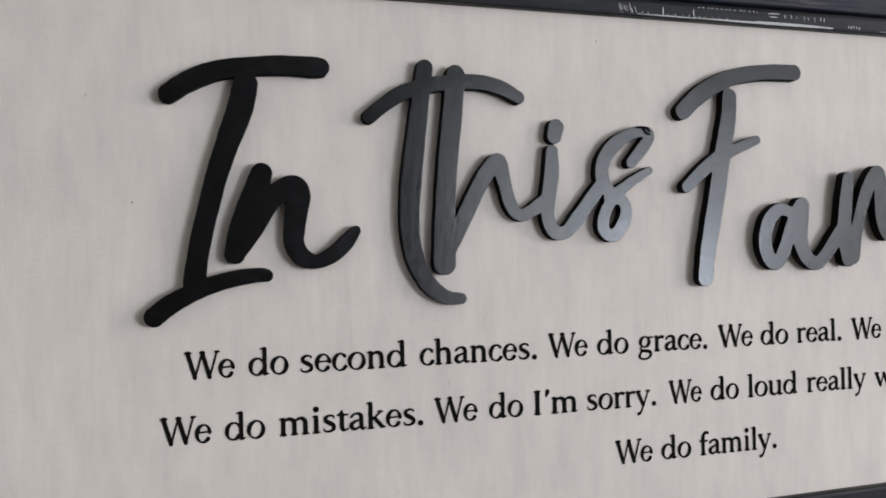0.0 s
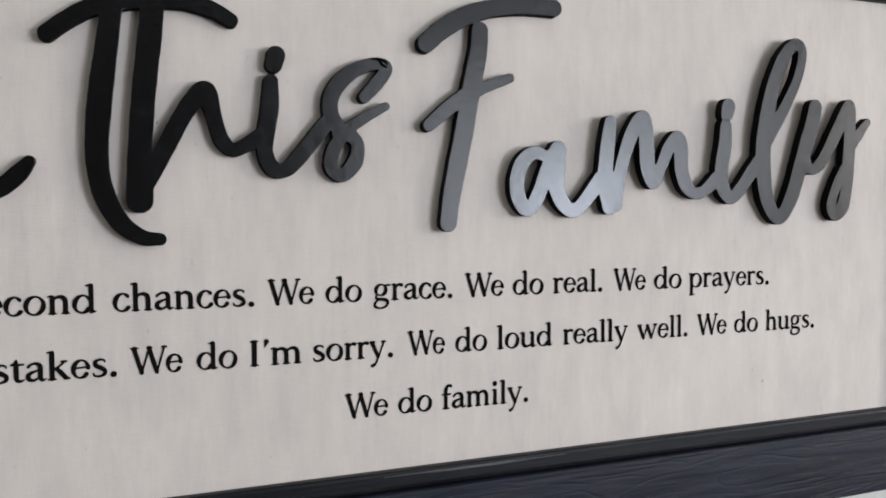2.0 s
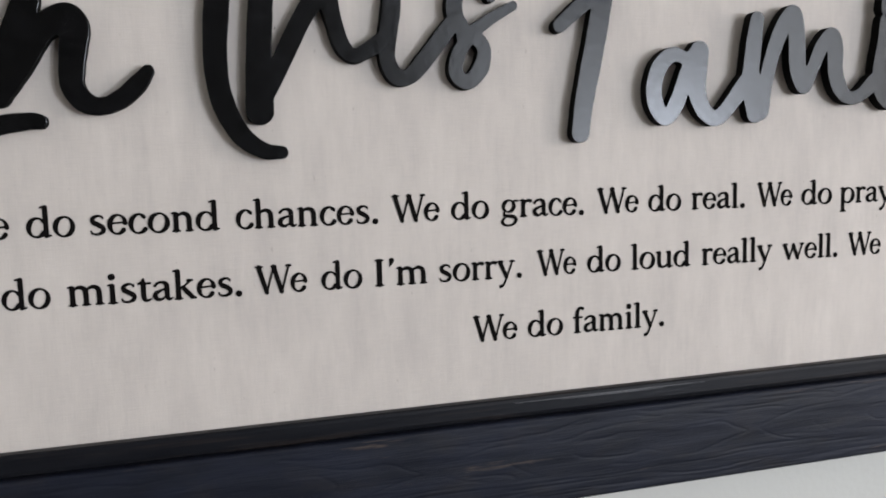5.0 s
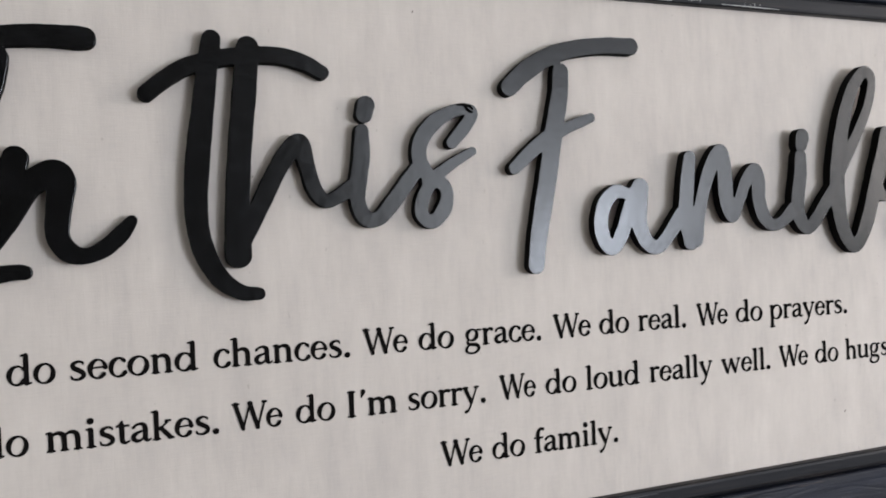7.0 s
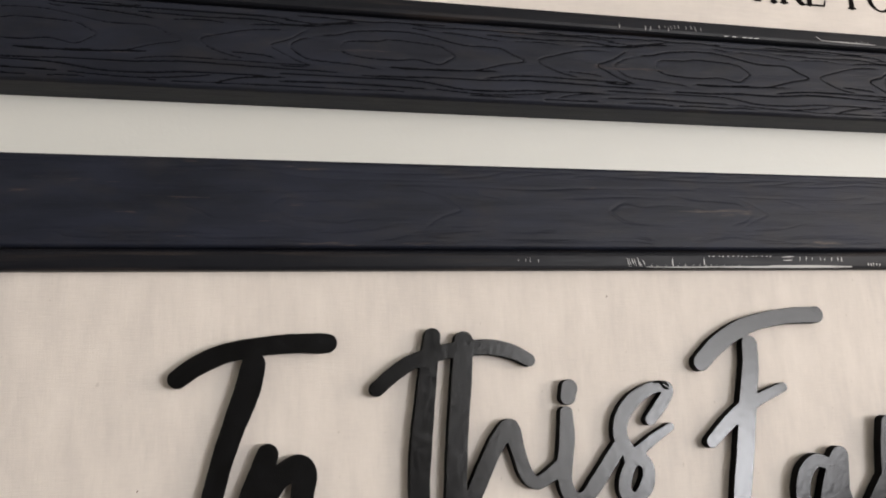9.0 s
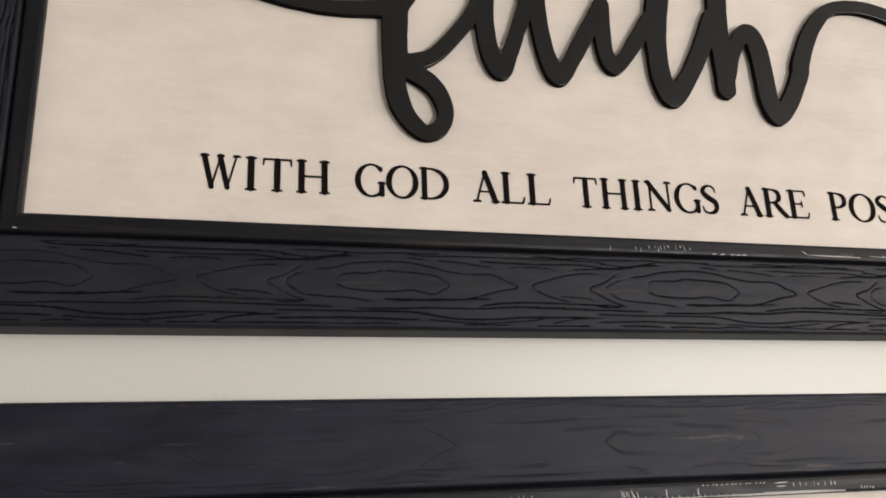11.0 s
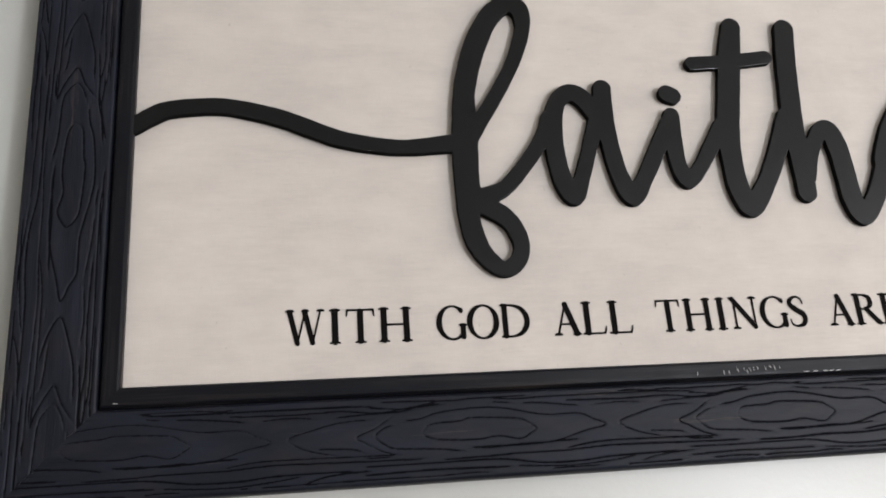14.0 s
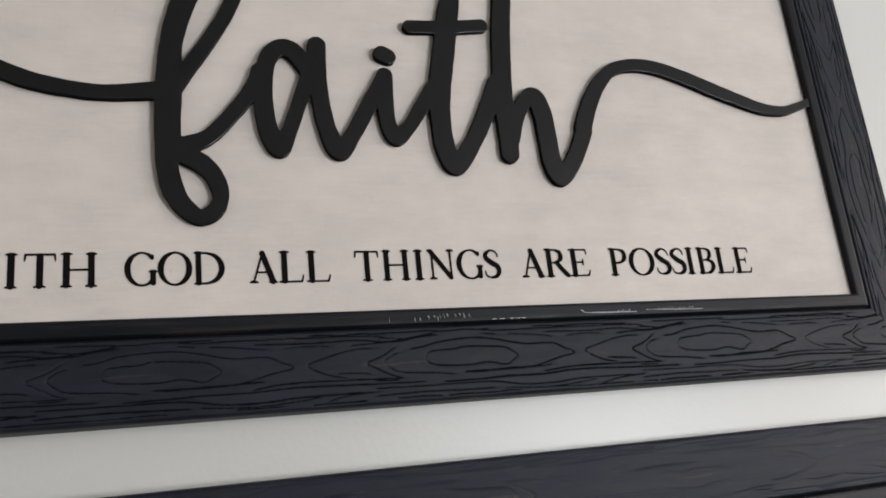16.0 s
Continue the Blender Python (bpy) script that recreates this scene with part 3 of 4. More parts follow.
def word_amily():
    w = Cutout()
    w.stroke((96.7, 200.2, 3.82), (88.7, 201.8, 4.61), (80.2, 194.8, 5.4), (76.4, 182.1, 5.53), (78.7, 170.4, 5.4), (85.2, 164.3, 4.6), (92.5, 173.9, 5.5), (98.2, 189.6, 5.14), (103.9, 201.4, 5.57))
    w.stroke((107.1, 203.7, 6.57), (105.5, 191.5, 7.47), (106.2, 179.6, 6.13), (111.4, 168.4, 5.46), (120, 163.7, 4.71), (129, 171.1, 5.22), (140.1, 185, 5.7))
    w.stroke((147.6, 223.5, 5.11), (145.9, 211.3, 5.78), (144.1, 191, 6.21), (145.2, 178.8, 6.45), (148.3, 167.4, 6.66))
    w.stroke((151.7, 168.5, 6.48), (154.9, 184.8, 5.16), (159.7, 203.1, 5.37), (166.4, 219.5, 5.7), (173.9, 227, 6.06), (177.1, 213.4, 6.45), (178.7, 194.8, 6.49), (183.9, 183.5, 5.04), (190.2, 194.7, 4.77), (196.5, 208.4, 5.17), (203.8, 214.7, 5.45), (206.7, 206.3, 6.45), (207.4, 193.7, 5.92), (211.3, 182.7, 5.78), (218.4, 176.2, 4.23), (227.4, 177.3, 4.44), (238.1, 185.7, 5.61))
    w.stroke((246, 224.8, 5.24), (245.7, 211.5, 6.21), (243.2, 194.2, 6.26), (244.5, 181.3, 6.12), (251.8, 172.5, 4.63), (260.7, 178.9, 5.38), (269.8, 190.5, 5.55), (280.1, 202.7, 5.6))
    w.stroke((247.9, 238.6, 6.2), (246.7, 233.4, 5.71))
    w.stroke((284.8, 215.9, 5.68), (293.6, 229.2, 5.22), (303.1, 244.5, 4.79), (311.5, 260.7, 4.39), (316, 276.5, 4.22), (315, 285.5, 4.36), (307.5, 287.4, 4.57), (297.5, 275.8, 5.78), (289.1, 255.7, 6.43), (284.1, 233.5, 7.06), (281.4, 211.5, 7.37), (282.6, 189.5, 7.1), (286.7, 171.8, 6.47), (294.3, 159.7, 5.41), (301.8, 159.5, 5.58), (310.2, 173.5, 6.6), (316.4, 191.4, 6.72), (322.7, 211.6, 7.28), (328.4, 229.6, 7.05), (331, 241.4, 6.58))
    w.stroke((321.3, 201.7, 6.34), (328.2, 194.4, 3.62), (337.2, 198.4, 5.25), (346.5, 211.6, 5.55), (355.9, 227.7, 6.17), (366.1, 243.9, 5.49), (367.4, 220.9, 5.97), (366.9, 197.8, 6.55), (365.9, 179.4, 5.93), (362.5, 165.6, 6.37), (355, 159.3, 4.47), (350.9, 166.8, 5), (354.2, 179.5, 4.63), (361.9, 193.2, 5.18))
    w.stroke((367.8, 210.7, 4.48), (377.4, 223.3, 4.5), (385.8, 232.6, 3.1))
    return w


def word_faith():
    w = Cutout()
    w.stroke((-418.8, 180.5, 6.13), (-406.4, 188.5, 6.25), (-393.6, 194, 6.18), (-363.4, 196.8, 6.05), (-340.2, 193.6, 6.25), (-316.6, 187.3, 6.43), (-296.8, 179.4, 6.49), (-276.9, 172, 6.27), (-252.7, 167.3, 5.92), (-228.1, 165.6, 5.72), (-194.4, 169.1, 6.84))
    w.stroke((-143, 292.7, 7.65), (-158.1, 277.8, 8.02), (-170.3, 254.2, 8.85), (-178.1, 231.5, 8.49), (-183.3, 207, 8.1), (-184.8, 178.5, 9.63), (-186.2, 150.9, 9.45), (-186.4, 128.4, 8.99), (-186.8, 110.8, 7.62), (-183.5, 93.5, 7.65), (-176.6, 80.6, 6.75), (-165.7, 71.9, 5.91), (-154.9, 76.8, 6.05), (-150.5, 88.7, 5.87), (-154.4, 102.6, 6.55), (-162.4, 112.3, 7.11), (-174.5, 119.5, 7.5))
    w.stroke((-143, 292.7, 8.9), (-133.3, 286.3, 7.79), (-131.4, 271.2, 6.05), (-136.9, 251.9, 5.81), (-145.9, 231.4, 5.51), (-160.5, 206, 5.65), (-173, 186.6, 5.98), (-181.3, 172.9, 6.35))
    w.stroke((-178.2, 125.7, 6.81), (-158.5, 133.7, 5.77), (-139.4, 154.7, 5.77), (-125, 175.4, 6.07), (-119.8, 191.3, 5.32))
    w.stroke((-81.2, 193.4, 6.62), (-90.6, 208, 7.72), (-101.2, 212.2, 7.03), (-111.3, 203.6, 6.74), (-116.1, 184.1, 7.12), (-116.7, 160.4, 7.18), (-113.6, 139.5, 7.33), (-106.5, 127.1, 7.68), (-99.4, 139.4, 6), (-91.5, 160.5, 5.73), (-82, 187, 6.29))
    w.stroke((-73.2, 216.4, 7.33), (-74.6, 194.5, 7.77), (-73, 170.2, 6.87), (-69, 144.1, 6.94), (-60.8, 126.8, 8.03), (-49.9, 139.4, 6.3), (-36.2, 163.2, 6.66), (-22.5, 187.8, 6.31))
    w.stroke((-19.2, 193.9, 6.66), (-20.4, 170.6, 6.83), (-19.6, 151.3, 6.52), (-13.9, 139.8, 7.08), (-2.9, 148.9, 5.76), (9.9, 167.4, 6.29), (21.9, 186, 6.43))
    w.stroke((-19.7, 213.1, 7.3), (-15.1, 211.1, 6.8))
    w.stroke((47.1, 276.1, 8.14), (40.6, 248.7, 9.72), (33, 211.6, 9.58), (27, 181, 9.5), (25.5, 156.2, 8.41), (26.9, 132.1, 8.58), (34.8, 117.7, 8.61), (50.7, 136.8, 7.2), (64.5, 161.4, 7.47), (79.9, 194.5, 7.68))
    w.stroke((6.4, 240.7, 5.9), (27.8, 242.4, 5.94), (48.6, 244.7, 5.98), (72.1, 248.1, 6.02))
    w.stroke((95, 275.9, 8.64), (90.3, 244.9, 8.8), (86.8, 212.8, 8.72), (83.9, 181.7, 9.16), (84.7, 156.5, 9.1), (83.8, 128.9, 7.96))
    w.stroke((88.1, 141.6, 5.99), (95.5, 164, 6.1), (105.9, 180.9, 6.87), (114.5, 182, 8.69), (119.3, 166.7, 8.82), (120.8, 144.1, 8.65), (122.2, 121.9, 8.7), (128.5, 109.7, 8.27), (142.4, 124.2, 7.46), (157.1, 151.7, 7.43), (157.3, 156.4, 7.94), (168.4, 181.4, 7.4), (181.7, 201.6, 6.69), (197.7, 215.8, 5.84), (219.6, 221.5, 6.08), (243.8, 220.5, 6.64), (273.4, 212.7, 6.91), (303.1, 202.4, 7.04), (333.5, 192.5, 6.45), (358.6, 185.6, 5.66), (382.2, 184.5, 4.67), (399.5, 189.1, 4.03), (416.9, 195.7, 4.03))
    return w


def split_dot(w, k):
    """Takes the dot of an i, stroke k, out of a word as a piece of its own."""
    dot = Cutout()
    dot.strokes.append(w.strokes.pop(k))
    return w, dot


raised(family, word_in(), "black brush-script capital I")
raised(family, word_n(), "black brush-script letter n")
word, dot = split_dot(word_this(), 5)
THIS_MESH = raised(family, word, "black brush-script word this").data.name
raised(family, dot, "black dot of a letter i")
raised(family, word_f(), "black brush-script capital F", lean=-0.7)
word, dot = split_dot(word_amily(), 5)
raised(family, word, "black brush-script letters amily", lean=1.6)
raised(family, dot, "black dot of a letter i", lean=1.6)
word, dot = split_dot(word_faith(), 7)
raised(faith, word, "black script word faith with long flourishes", depth=5.0)
raised(faith, dot, "black dot of a letter i", depth=5.0)


# ---- printed serif lettering ----
class Glyph(Cutout):
    """A letter drawn with a broad pen, in thousandths of the type size."""

    k, weight, swell = 1.0, 1.0, 0.0

    def s(self, *points):
        return self.stroke(*[(self.k * x, self.k * y, self.k * (self.weight * h * (1.0 + self.swell * (h > 28)) + 3)) for x, y, h in points])

    def line(self, x0, y0, x1, y1, h0, h1=None):
        return self.s((x0, y0, h0), (x1, y1, h0 if h1 is None else h1))

    def arc(self, cx, cy, rx, ry, a0, a1, thick=43, thin=17, tilt=-18):
        """Part of an oval, thick at its sides; angles in degrees from the right, anticlockwise."""
        n = max(5, int(abs(a1 - a0) / 20))
        out = []
        for k in range(n + 1):
            a = radians(a0 + (a1 - a0) * k / n)
            h = thin + (thick - thin) * abs(math.cos(a - radians(tilt))) ** 1.6
            out.append((cx + (rx - h) * math.cos(a), cy + (ry - h) * math.sin(a), h))
        return self.s(*out)

    def stem(self, x, y0, y1, h=42):
        return self.line(x, y0 + h * 0.6, x, y1 - h * 0.6, h)

    def foot(self, x0, x1, y=15, h=15):
        self.line(x0 + h, y, x1 - h, y, h)
        m = (x0 + x1) / 2
        return self.line(m - 45, y + 12, m + 45, y + 12, h + 6)

    def flag(self, x, y, reach=95):
        return self.s((x - reach, y - 38, 13), (x - reach / 2, y - 26, 20), (x, y - 22, 22))

    def dot(self, x, y, r):
        return self.s((x - 2, y, r), (x + 2, y, r))


def g_W(g):
    for a in (0, 400):
        g.line(105 + a, 670, 300 + a, 30, 44, 40).line(300 + a, 25, 500 + a, 655, 20)
    g.foot(10, 225, 678, 14).foot(830, 985, 678, 14).foot(430, 590, 678, 12)


def g_W_narrow(g):
    for a in (0, 300):
        g.line(95 + a, 670, 245 + a, 30, 38, 34).line(245 + a, 25, 400 + a, 655, 14)
    g.foot(10, 190, 678, 14).foot(635, 790, 678, 14).foot(330, 480, 678, 12)


def g_e(g):
    g.arc(245, 235, 215, 245, 8, 318).line(70, 262, 425, 280, 17)


def g_d(g):
    g.arc(255, 230, 225, 240, 40, 320).stem(465, 15, 720).flag(460, 735, 110).s((470, 40, 34), (520, 28, 24), (575, 36, 13))


def g_o(g):
    g.arc(273, 233, 243, 247, 0, 360)


def g_s(g):
    g.s((340, 385, 14), (325, 425, 18), (225, 452, 22), (115, 395, 34), (130, 300, 40), (235, 240, 44), (335, 165, 40), (330, 75, 34), (215, 17, 22), (90, 40, 18), (65, 100, 14))


def g_c(g):
    g.arc(255, 233, 225, 247, 62, 318).s((340, 420, 28), (375, 400, 30), (385, 375, 26))


def g_n(g):
    g.stem(130, 10, 450).flag(130, 482).foot(35, 230)
    g.s((135, 330, 18), (205, 410, 24), (310, 440, 34), (400, 400, 42), (438, 300, 43), (440, 40, 42)).foot(345, 540)


def g_h(g):
    g.stem(130, 10, 715).flag(130, 738, 110).foot(35, 230)
    g.s((135, 330, 18), (205, 410, 24), (310, 440, 34), (400, 400, 42), (438, 300, 43), (440, 40, 42)).foot(345, 540)


def g_m(g):
    g.stem(130, 10, 450).flag(130, 482).foot(35, 230)
    for a in (0, 300):
        g.s((135 + a, 330, 18), (200 + a, 410, 24), (300 + a, 440, 34), (390 + a, 400, 41), (428 + a, 300, 42), (430 + a, 40, 42)).foot(335 + a, 530 + a)


def g_a(g):
    g.s((85, 370, 26), (140, 425, 22), (230, 450, 24), (320, 425, 34), (360, 350, 42), (362, 120, 42), (380, 45, 34), (430, 22, 22), (490, 55, 12))
    g.s((350, 280, 16), (230, 250, 22), (110, 190, 36), (80, 110, 42), (130, 40, 34), (220, 30, 24), (330, 95, 16))


def g_g(g):
    g.arc(245, 305, 195, 178, 0, 360, 40, 17).s((380, 420, 18), (440, 445, 22), (520, 440, 20))
    g.s((140, 180, 16), (95, 110, 22), (130, 50, 30), (260, 30, 36), (400, 5, 38), (460, -80, 34), (380, -190, 24), (230, -225, 20), (90, -190, 28), (50, -110, 30), (100, -30, 20), (165, 25, 16))


def g_r(g):
    g.stem(130, 10, 450).flag(130, 482).foot(35, 245)
    g.s((135, 320, 18), (190, 400, 24), (265, 445, 30), (345, 432, 38))


def g_l(g):
    g.stem(148, 10, 715).flag(145, 738, 110).foot(40, 260)


def g_p(g):
    g.stem(135, -255, 450).flag(135, 482).foot(35, 260, -255)
    g.arc(325, 233, 240, 245, -140, 140)


def g_y(g):
    g.line(100, 430, 285, 25, 42, 36).s((470, 440, 18), (290, 10, 20), (200, -180, 22), (110, -235, 34)).foot(10, 205, 452, 14).foot(385, 545, 452, 14)


def g_i(g):
    g.stem(145, 10, 450).flag(145, 482).foot(40, 255).dot(140, 645, 56)


def g_t(g):
    g.s((145, 540, 18), (142, 420, 42), (142, 130, 42), (165, 50, 36), (225, 22, 24), (315, 55, 13)).line(30, 442, 300, 442, 20).s((30, 440, 14), (90, 480, 18), (148, 560, 14))


def g_k(g):
    g.stem(130, 10, 715).flag(130, 738, 110).foot(35, 230).s((150, 220, 18), (280, 330, 18), (410, 440, 18)).s((240, 290, 36), (340, 170, 42), (455, 40, 38)).foot(330, 490, 452, 14).foot(400, 555)


def g_u(g):
    g.s((125, 430, 42), (125, 150, 42), (155, 60, 40), (240, 22, 28), (350, 50, 20), (455, 130, 18)).stem(460, 10, 455).flag(125, 482).flag(460, 482).s((465, 35, 32), (520, 25, 20), (580, 38, 13))


def g_w(g):
    for a in (0, 320):
        g.line(100 + a, 430, 260 + a, 30, 42, 38).line(260 + a, 20, 420 + a, 430, 19)
    g.foot(15, 205, 452, 14).foot(660, 820, 452, 14)


def g_f(g):
    g.s((150, 40, 42), (148, 520, 42), (175, 640, 38), (240, 710, 26), (325, 690, 34)).line(35, 442, 300, 442, 20).foot(45, 270)


def g_I(g):
    g.stem(168, 10, 682, 46).foot(60, 277).foot(60, 277, 677)


def g_quote(g):
    g.s((150, 665, 46), (135, 600, 30), (95, 510, 10))


def g_stop(g):
    g.dot(125, 48, 54)


def g_T(g):
    g.stem(310, 10, 670, 44).foot(200, 420).line(45, 672, 575, 672, 18).s((45, 672, 16), (38, 600, 15), (30, 545, 9)).s((575, 672, 16), (582, 600, 15), (590, 545, 9))


def g_H(g):
    for x in (140, 600):
        g.stem(x, 10, 682, 44).foot(x - 105, x + 105).foot(x - 105, x + 105, 677)
    g.line(140, 352, 600, 352, 17)


def g_G(g):
    g.arc(390, 346, 350, 362, 48, 318, 46, 17, 0).stem(625, 30, 290, 42).foot(530, 715, 290).s((610, 590, 13), (618, 640, 13), (600, 560, 17))


def g_O(g):
    g.arc(395, 346, 355, 362, 0, 360, 47, 17, -8)


def g_D(g):
    g.stem(140, 10, 682, 44).foot(35, 240).foot(35, 240, 677).s((150, 672, 18), (330, 670, 20), (520, 600, 32), (640, 440, 45), (640, 250, 45), (520, 90, 32), (330, 20, 20), (150, 18, 18))


def g_A(g):
    g.line(295, 670, 100, 20, 16).line(290, 660, 500, 30, 42, 44).line(165, 235, 405, 235, 16).foot(15, 190).foot(415, 595)


def g_L(g):
    g.stem(140, 10, 682, 44).foot(35, 245, 677).line(40, 17, 500, 17, 17).s((495, 17, 16), (525, 90, 15), (540, 160, 9))


def g_N(g):
    g.line(145, 30, 145, 660, 19).line(120, 665, 600, 40, 42, 40).line(615, 30, 615, 670, 19).foot(50, 240).foot(30, 170, 677, 14).foot(520, 710, 677)


def g_S(g):
    g.s((425, 520, 11), (410, 600, 15), (350, 655, 18), (240, 675, 22), (120, 600, 36), (110, 500, 42), (240, 385, 48), (400, 280, 48), (430, 150, 42), (360, 50, 32), (220, 16, 20), (100, 60, 16), (65, 170, 11))


def g_R(g):
    g.stem(140, 10, 682, 44).foot(35, 245).foot(35, 200, 677).s((150, 674, 17), (300, 672, 20), (430, 610, 36), (445, 460, 40), (340, 365, 24), (160, 350, 17)).s((330, 350, 38), (450, 190, 42), (580, 40, 40), (650, 18, 16))


def g_E(g):
    g.stem(140, 10, 682, 44).line(40, 17, 500, 17, 17).line(40, 675, 470, 675, 17).line(150, 355, 380, 355, 16)
    g.s((495, 17, 16), (525, 80, 15), (540, 150, 9)).s((470, 675, 16), (488, 620, 14), (494, 560, 9)).line(382, 290, 382, 420, 13)


def g_P(g):
    g.stem(140, 10, 682, 44).foot(35, 250).foot(35, 200, 677).s((150, 674, 17), (310, 672, 20), (450, 600, 38), (465, 450, 42), (350, 340, 26), (165, 325, 17))


def g_B(g):
    g.stem(140, 10, 682, 44).foot(35, 200).foot(35, 200, 677).s((150, 674, 17), (310, 672, 20), (425, 610, 34), (430, 470, 38), (320, 375, 20), (150, 362, 17))
    g.s((320, 368, 20), (470, 310, 36), (500, 180, 44), (410, 50, 30), (280, 18, 19), (150, 17, 17))


LOWER = {"W": (g_W, 930), "e": (g_e, 479), "d": (g_d, 611), "o": (g_o, 546), "s": (g_s, 424), "c": (g_c, 444), "n": (g_n, 582), "h": (g_h, 582), "a": (g_a, 500),
         "g": (g_g, 556), "r": (g_r, 395), "l": (g_l, 291), "p": (g_p, 601), "y": (g_y, 556), "m": (g_m, 883), "i": (g_i, 291), "t": (g_t, 326), "k": (g_k, 556),
         "u": (g_u, 603), "w": (g_w, 834), "f": (g_f, 333), "I": (g_I, 337), "'": (g_quote, 240), ".": (g_stop, 250)}
CAPS = {"W": (g_W_narrow, 825), "I": (g_I, 370), "T": (g_T, 650), "H": (g_H, 770), "G": (g_G, 700), "O": (g_O, 765), "D": (g_D, 740), "A": (g_A, 610), "L": (g_L, 580),
        "N": (g_N, 750), "S": (g_S, 460), "R": (g_R, 650), "E": (g_E, 570), "P": (g_P, 560), "B": (g_B, 590)}
GLYPHS = {}


def glyph_mesh(table, letter, size):
    key = (letter, size)
    if key not in GLYPHS:
        g = Glyph(step=0.17)
        g.k, g.weight, g.swell = size / 1000, *((1.18, 0.16) if table is CAPS else (1.30, 0.06))
        table[letter][0](g)
        GLYPHS[key] = g.mesh("glyph", 0.12, 0.0, every=1)
    return GLYPHS[key]


def printed_word(panel, table, word, x, z, size, stretch=1.0, lift=0.0):
    """The letters of one printed word, the pen at x on the baseline z (mm, local to the sign)."""
    pen = x
    for letter in word:
        ob = part_mesh("printed_letter", glyph_mesh(table, letter, size), INK, panel)
        ob.location = (pen / 1000, -0.00025, (z + lift * (pen - x)) / 1000)
        ob.scale = (stretch, 1, 1)
        pen += table[letter][1] * size / 1000 * stretch


def fitted_word(root, table, word, x0, x1, z, size, slope=0.0):
    """A printed word that fills the space from x0 to x1."""
    xs = [v.co.x for c in (word[0],) for v in glyph_mesh(table, c, size).vertices]
    ends = [v.co.x for v in glyph_mesh(table, word[-1], size).vertices]
    before, natural = 1000 * min(xs), sum(table[c][1] for c in word[:-1]) * size / 1000 + 1000 * max(ends) - 1000 * min(xs)
    k = (x1 - x0) / natural
    printed_word(root, table, word, x0 - before * k, z, size, k, slope)


VERSE = (
    (108.8, -0.0035, (("We", -307.0, -279.4), ("do", -271.9, -249.2), ("second", -242.4, -178.4), ("chances.", -170.2, -92.7), ("We", -84.9, -56.7), ("do", -49.9, -26.7), ("grace.", -19.5, 33.9), ("We", 42.7, 71.0), ("do", 77.6, 100.9), ("real.", 108.2, 147.4), ("We", 156.6, 183.8), ("do", 190.9, 215.1), ("prayers.", 221.6, 296.7))),
    (72.9, -0.0030, (("We", -320.5, -292.8), ("do", -285.7, -263.1), ("mistakes.", -255.4, -168.8), ("We", -161.7, -133.6), ("do", -126.0, -102.9), ("I'm", -95.7, -65.1), ("sorry.", -57.9, -6.9), ("We", 2.9, 28.6), ("do", 35.8, 58.6), ("loud", 65.6, 107.7), ("really", 115.9, 168.9), ("well.", 176.7, 220.6), ("We", 229.2, 256.5), ("do", 263.7, 286.6), ("hugs.", 293.7, 342.8))),
    (35.2, -0.0030, (("We", -38.4, -10.3), ("do", -3.7, 19.4), ("family.", 25.9, 88.9))),
)
family_panel = next(o for o in family.children if o.name.startswith("linen_panel"))
faith_panel = next(o for o in faith.children if o.name.startswith("linen_panel"))
for base, slope, line in VERSE:
    for word, x0, x1 in line:
        fitted_word(family_panel, LOWER, word, x0, x1, base + slope * (x0 - line[0][1]), 21.5, slope)
for word, x0, x1 in (("WITH", -317.2, -232.4), ("GOD", -215.5, -149.2), ("ALL", -132.3, -73.4), ("THINGS", -54.9, 64.2), ("ARE", 82.0, 144.8), ("POSSIBLE", 164.4, 310.0)):
    fitted_word(faith_panel, CAPS, word, x0, x1, 23.8, 33.6)


# ---- paint scuffs and one painted highlight on the lips ----
SCUFF = plain("bare_pale_scuff", (0.46, 0.455, 0.44), 0.5)
CHIP = dark_matt("raw_black_chip", (0.001, 0.001, 0.001))


def rails_of(root):
    return [o for o in root.children if o.name.startswith("rail")]


def lip_height(d):
    return float(np.interp(d, [p[0] for p in LIPS[1:7]], [p[1] for p in LIPS[1:7]]))


def scratch(bm, x0, d0, x1, d1, wide):
    """A thin bare scratch on a lip from (x0, d0) to (x1, d1), tapered at both ends."""
    n = max(2, int(math.hypot(x1 - x0, d1 - d0) / 0.002))
    px, pd = -(d1 - d0), x1 - x0
    size = math.hypot(px, pd)
    px, pd = px / size, pd / size
    rows = []
    for k in range(n + 1):
        t = k / n
        h = wide / 2 * (0.35 + 0.65 * math.sin(math.pi * min(max(t, 0.06), 0.94)))
        x, d = x0 + (x1 - x0) * t, d0 + (d1 - d0) * t
        rows.append([bm.verts.new((x + sgn * px * h, lip_height(d + sgn * pd * h) - 0.00012, -(d + sgn * pd * h))) for sgn in (-1, 1)])
    for a, b in zip(rows, rows[1:]):
        bm.faces.new((a[0], a[1], b[1], b[0]))


def ticks(bm, rnd, x0, x1, count, d0, d1, wide, slant=0.0):
    for k in range(count):
        x = x0 + (x1 - x0) * (k + rnd.uniform(0.2, 0.8)) / count
        low = d0 + rnd.uniform(0.0, 0.25) * (d1 - d0)
        scratch(bm, x, low, x + slant, low + rnd.uniform(0.5, 0.9) * (d1 - low), wide * rnd.uniform(0.6, 1.2))


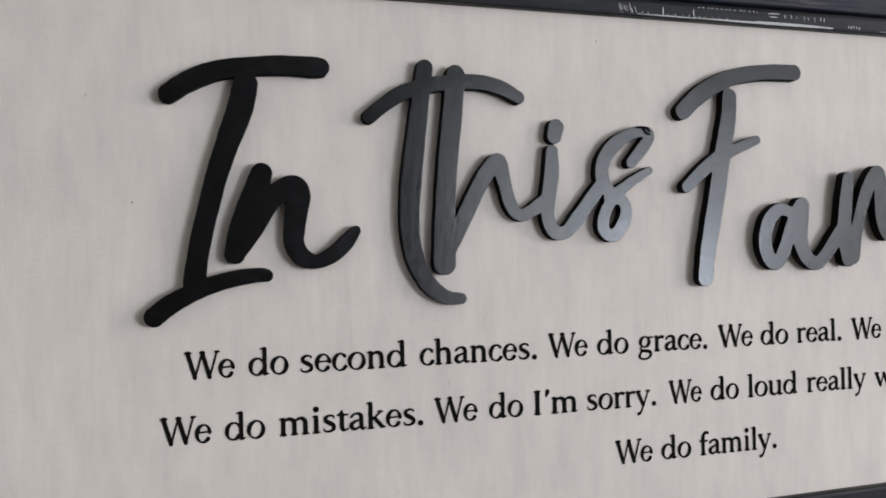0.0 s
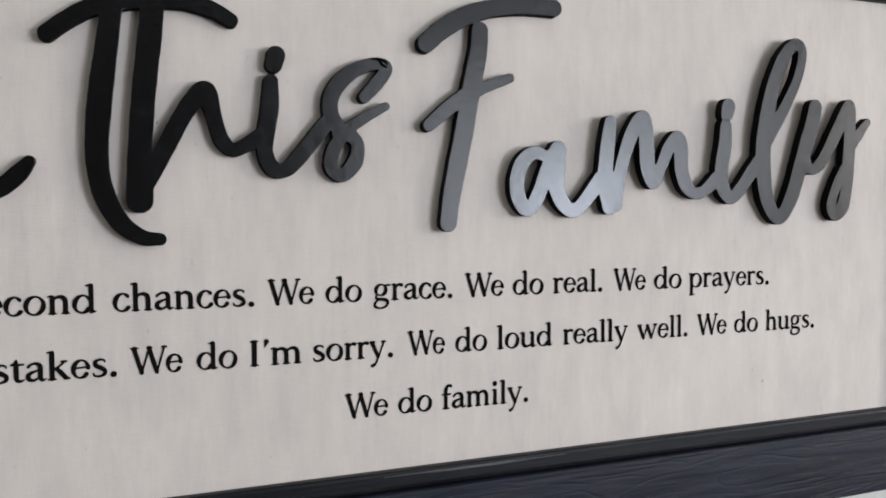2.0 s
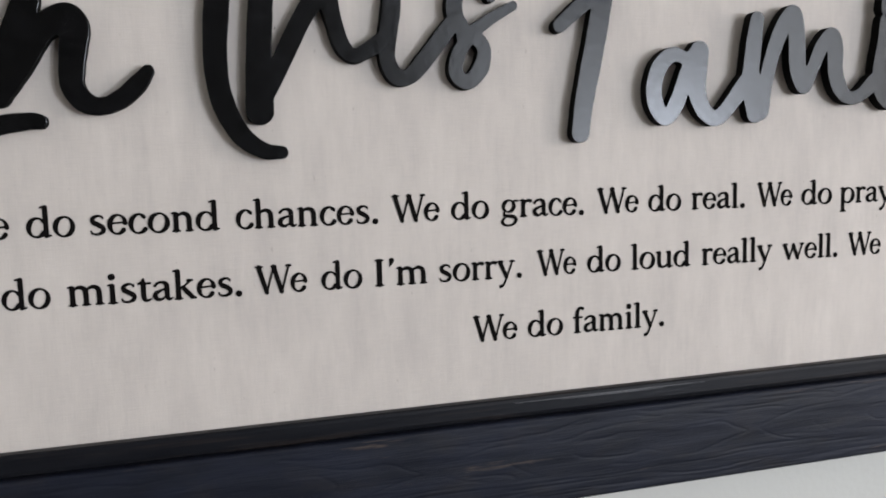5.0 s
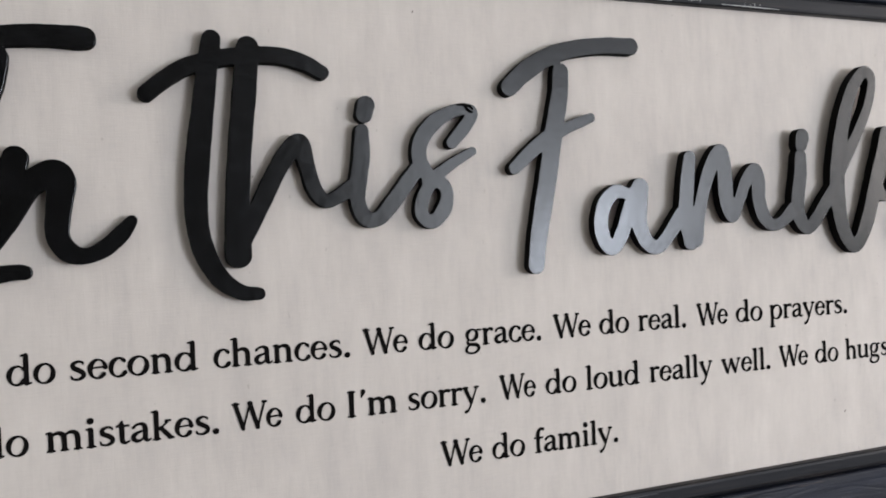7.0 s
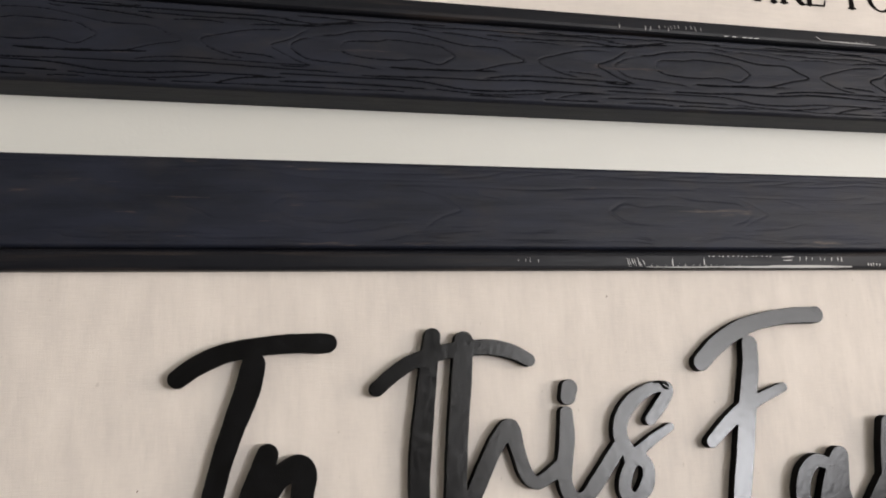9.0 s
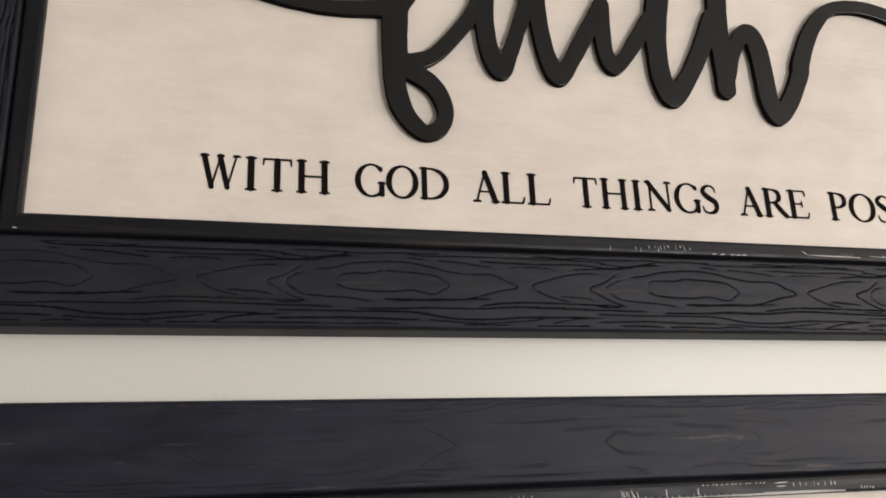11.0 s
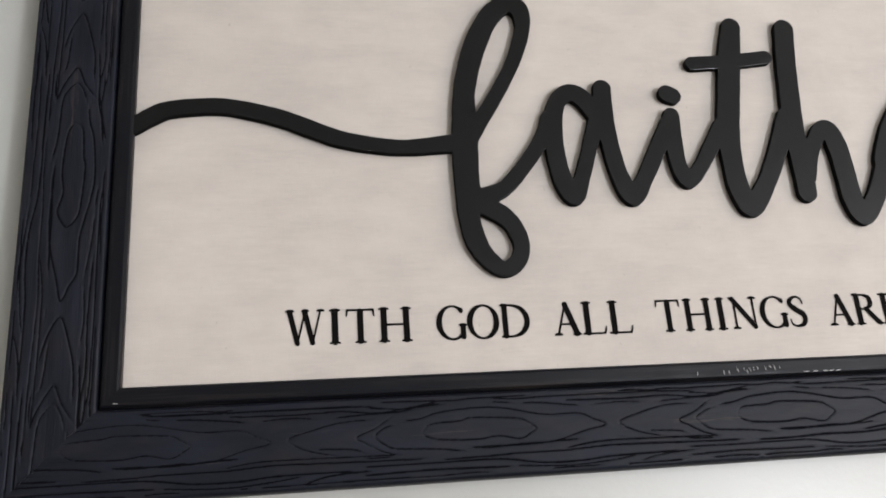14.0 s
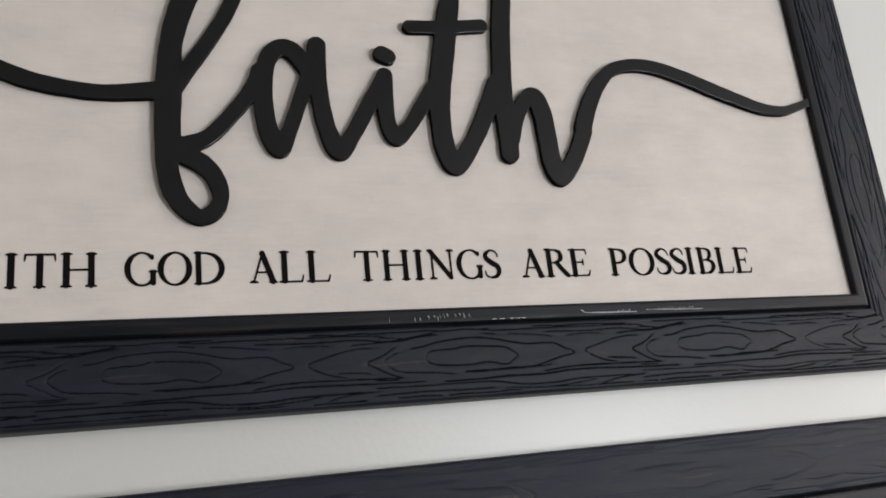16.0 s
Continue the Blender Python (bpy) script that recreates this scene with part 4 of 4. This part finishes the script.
def wear_upper_lip(rail, mid):
    """Long bare scrape along the inner edge of a lip with combs of small ticks beside it; x as on the sign."""
    rnd = random.Random(3)
    bm = bmesh.new()
    at = lambda x: mid - x
    ticks(bm, rnd, at(-0.013), at(-0.026), 7, 0.0012, 0.0085, 0.0006, 0.0015)
    scratch(bm, at(-0.013), 0.0014, at(0.045), 0.0012, 0.0007)
    ticks(bm, rnd, at(-0.012), at(0.058), 14, 0.0012, 0.0034, 0.0006)
    for x in (0.0065, 0.030):
        scratch(bm, at(x), 0.0012, at(x), 0.0072, 0.0008)
    scratch(bm, at(0.030), 0.0014, at(0.146), 0.0012, 0.0013)
    scratch(bm, at(0.080), 0.0021, at(0.146), 0.0016, 0.0013)
    for k in range(14):
        x = 0.034 + 0.0036 * k + rnd.uniform(-0.0008, 0.0008)
        scratch(bm, at(x), 0.0086, at(x + 0.0012), 0.0088, 0.0007)
    scratch(bm, at(0.090), 0.0082, at(0.100), 0.0086, 0.0007)
    scratch(bm, at(0.091), 0.0060, at(0.098), 0.0060, 0.0006)
    ticks(bm, rnd, at(0.102), at(0.142), 8, 0.0050, 0.0092, 0.0007)
    ticks(bm, rnd, at(0.159), at(0.170), 5, 0.0016, 0.0050, 0.0011)
    scratch(bm, at(0.188), 0.0014, at(0.240), 0.0010, 0.0006)
    ticks(bm, rnd, at(0.205), at(0.225), 4, 0.0014, 0.0040, 0.0006)
    ticks(bm, rnd, at(-0.105), at(-0.085), 4, 0.0040, 0.0080, 0.0004)
    return tagged(part("lip_wear_and_glint", bm, SCUFF, rail, "pale scratches in black paint"), kind="stuff")


def wear_lower_lip(rail, mid):
    rnd = random.Random(5)
    bm = bmesh.new()
    at = lambda x: x - mid
    ticks(bm, rnd, at(0.012), at(0.050), 9, 0.0045, 0.0090, 0.0004, 0.0008)
    for x in (-0.016, 0.004, 0.008, 0.022):
        scratch(bm, at(x), 0.0068, at(x), 0.0100, 0.0004)
    for x in (0.066, 0.073, 0.081, 0.086, 0.091):
        scratch(bm, at(x), 0.0103, at(x + 0.004), 0.0102, 0.0006)
    scratch(bm, at(0.144), 0.0052, at(0.148), 0.0082, 0.0006)
    scratch(bm, at(0.148), 0.0082, at(0.196), 0.0088, 0.0007)
    scratch(bm, at(0.205), 0.0074, at(0.262), 0.0086, 0.0005)
    ticks(bm, rnd, at(0.178), at(0.190), 5, 0.0062, 0.0086, 0.0005)
    ticks(bm, rnd, at(0.215), at(0.255), 8, 0.0050, 0.0085, 0.0005)
    scratch(bm, at(-0.404), 0.0098, at(-0.401), 0.0100, 0.0007)
    return tagged(part("lip_wear_and_glint", bm, SCUFF, rail, "pale scratches in black paint"), kind="stuff")


def painted_lip_glint(rail, mid):
    """Highlight along the edge of the lower lip, painted as thin grey strips."""
    bm = bmesh.new()
    at = lambda x: x - mid
    scratch(bm, at(-0.010), 0.0026, at(0.120), 0.0026, 0.0005)
    scratch(bm, at(0.020), 0.0034, at(0.090), 0.0034, 0.0004)
    return tagged(part("lip_wear_and_glint", bm, GLINT, rail, "painted grey highlight on black lip"), kind="stuff")


# Grey that stands in for the shine on the lower lip.
GLINT = plain("grey_lip_glint", (0.16, 0.16, 0.165), 0.25)
wear_upper_lip(rails_of(family)[1], 0.015)
painted_lip_glint(rails_of(family)[0], 0.015)
wear_lower_lip(rails_of(faith)[0], 0.0178)


# ---- specks on the cloth, and a chip in the tip of the letter s ----
def blot(parent, name, material, x, z, out, label, *strokes):
    w = Cutout(step=0.15)
    for points in strokes:
        w.stroke(*points)
    ob = part_mesh(name, w.mesh(name, 0.10, 0.0, every=1), material, parent, label)
    ob.location = (x, -out, z)
    return ob


SPECK = plain("brown_lint", (0.20, 0.155, 0.12), 0.9)
for x, z, r in ((0.2915, 0.0321, 0.75), (-0.3325, 0.2081, 0.55), (-0.0455, 0.3131, 0.6), (-0.145, 0.214, 0.5), (0.331, 0.279, 0.5)):
    blot(family_panel, "lint_speck", SPECK, x, z, 0.0002, "", ((-0.6 * r, -0.9 * r, 0.55 * r), (0.1 * r, 0.0, 0.6 * r), (0.4 * r, 0.9 * r, 0.4 * r)))
this_word = next(o for o in family.children if o.name.startswith("raised_word") and o.data.name == THIS_MESH)
blot(this_word, "paint_chip", CHIP, -0.0145, 0.2545, 0.00705, "glossy chip in black paint", ((-7, 1.6, 0.5), (-3, 1.9, 0.9), (1.5, 1.0, 0.6)), ((-2.5, 1.8, 0.6), (0, -1.5, 0.9), (2.6, -2.6, 0.7)), ((1.0, 1.2, 0.7), (3.2, -0.8, 0.5)))
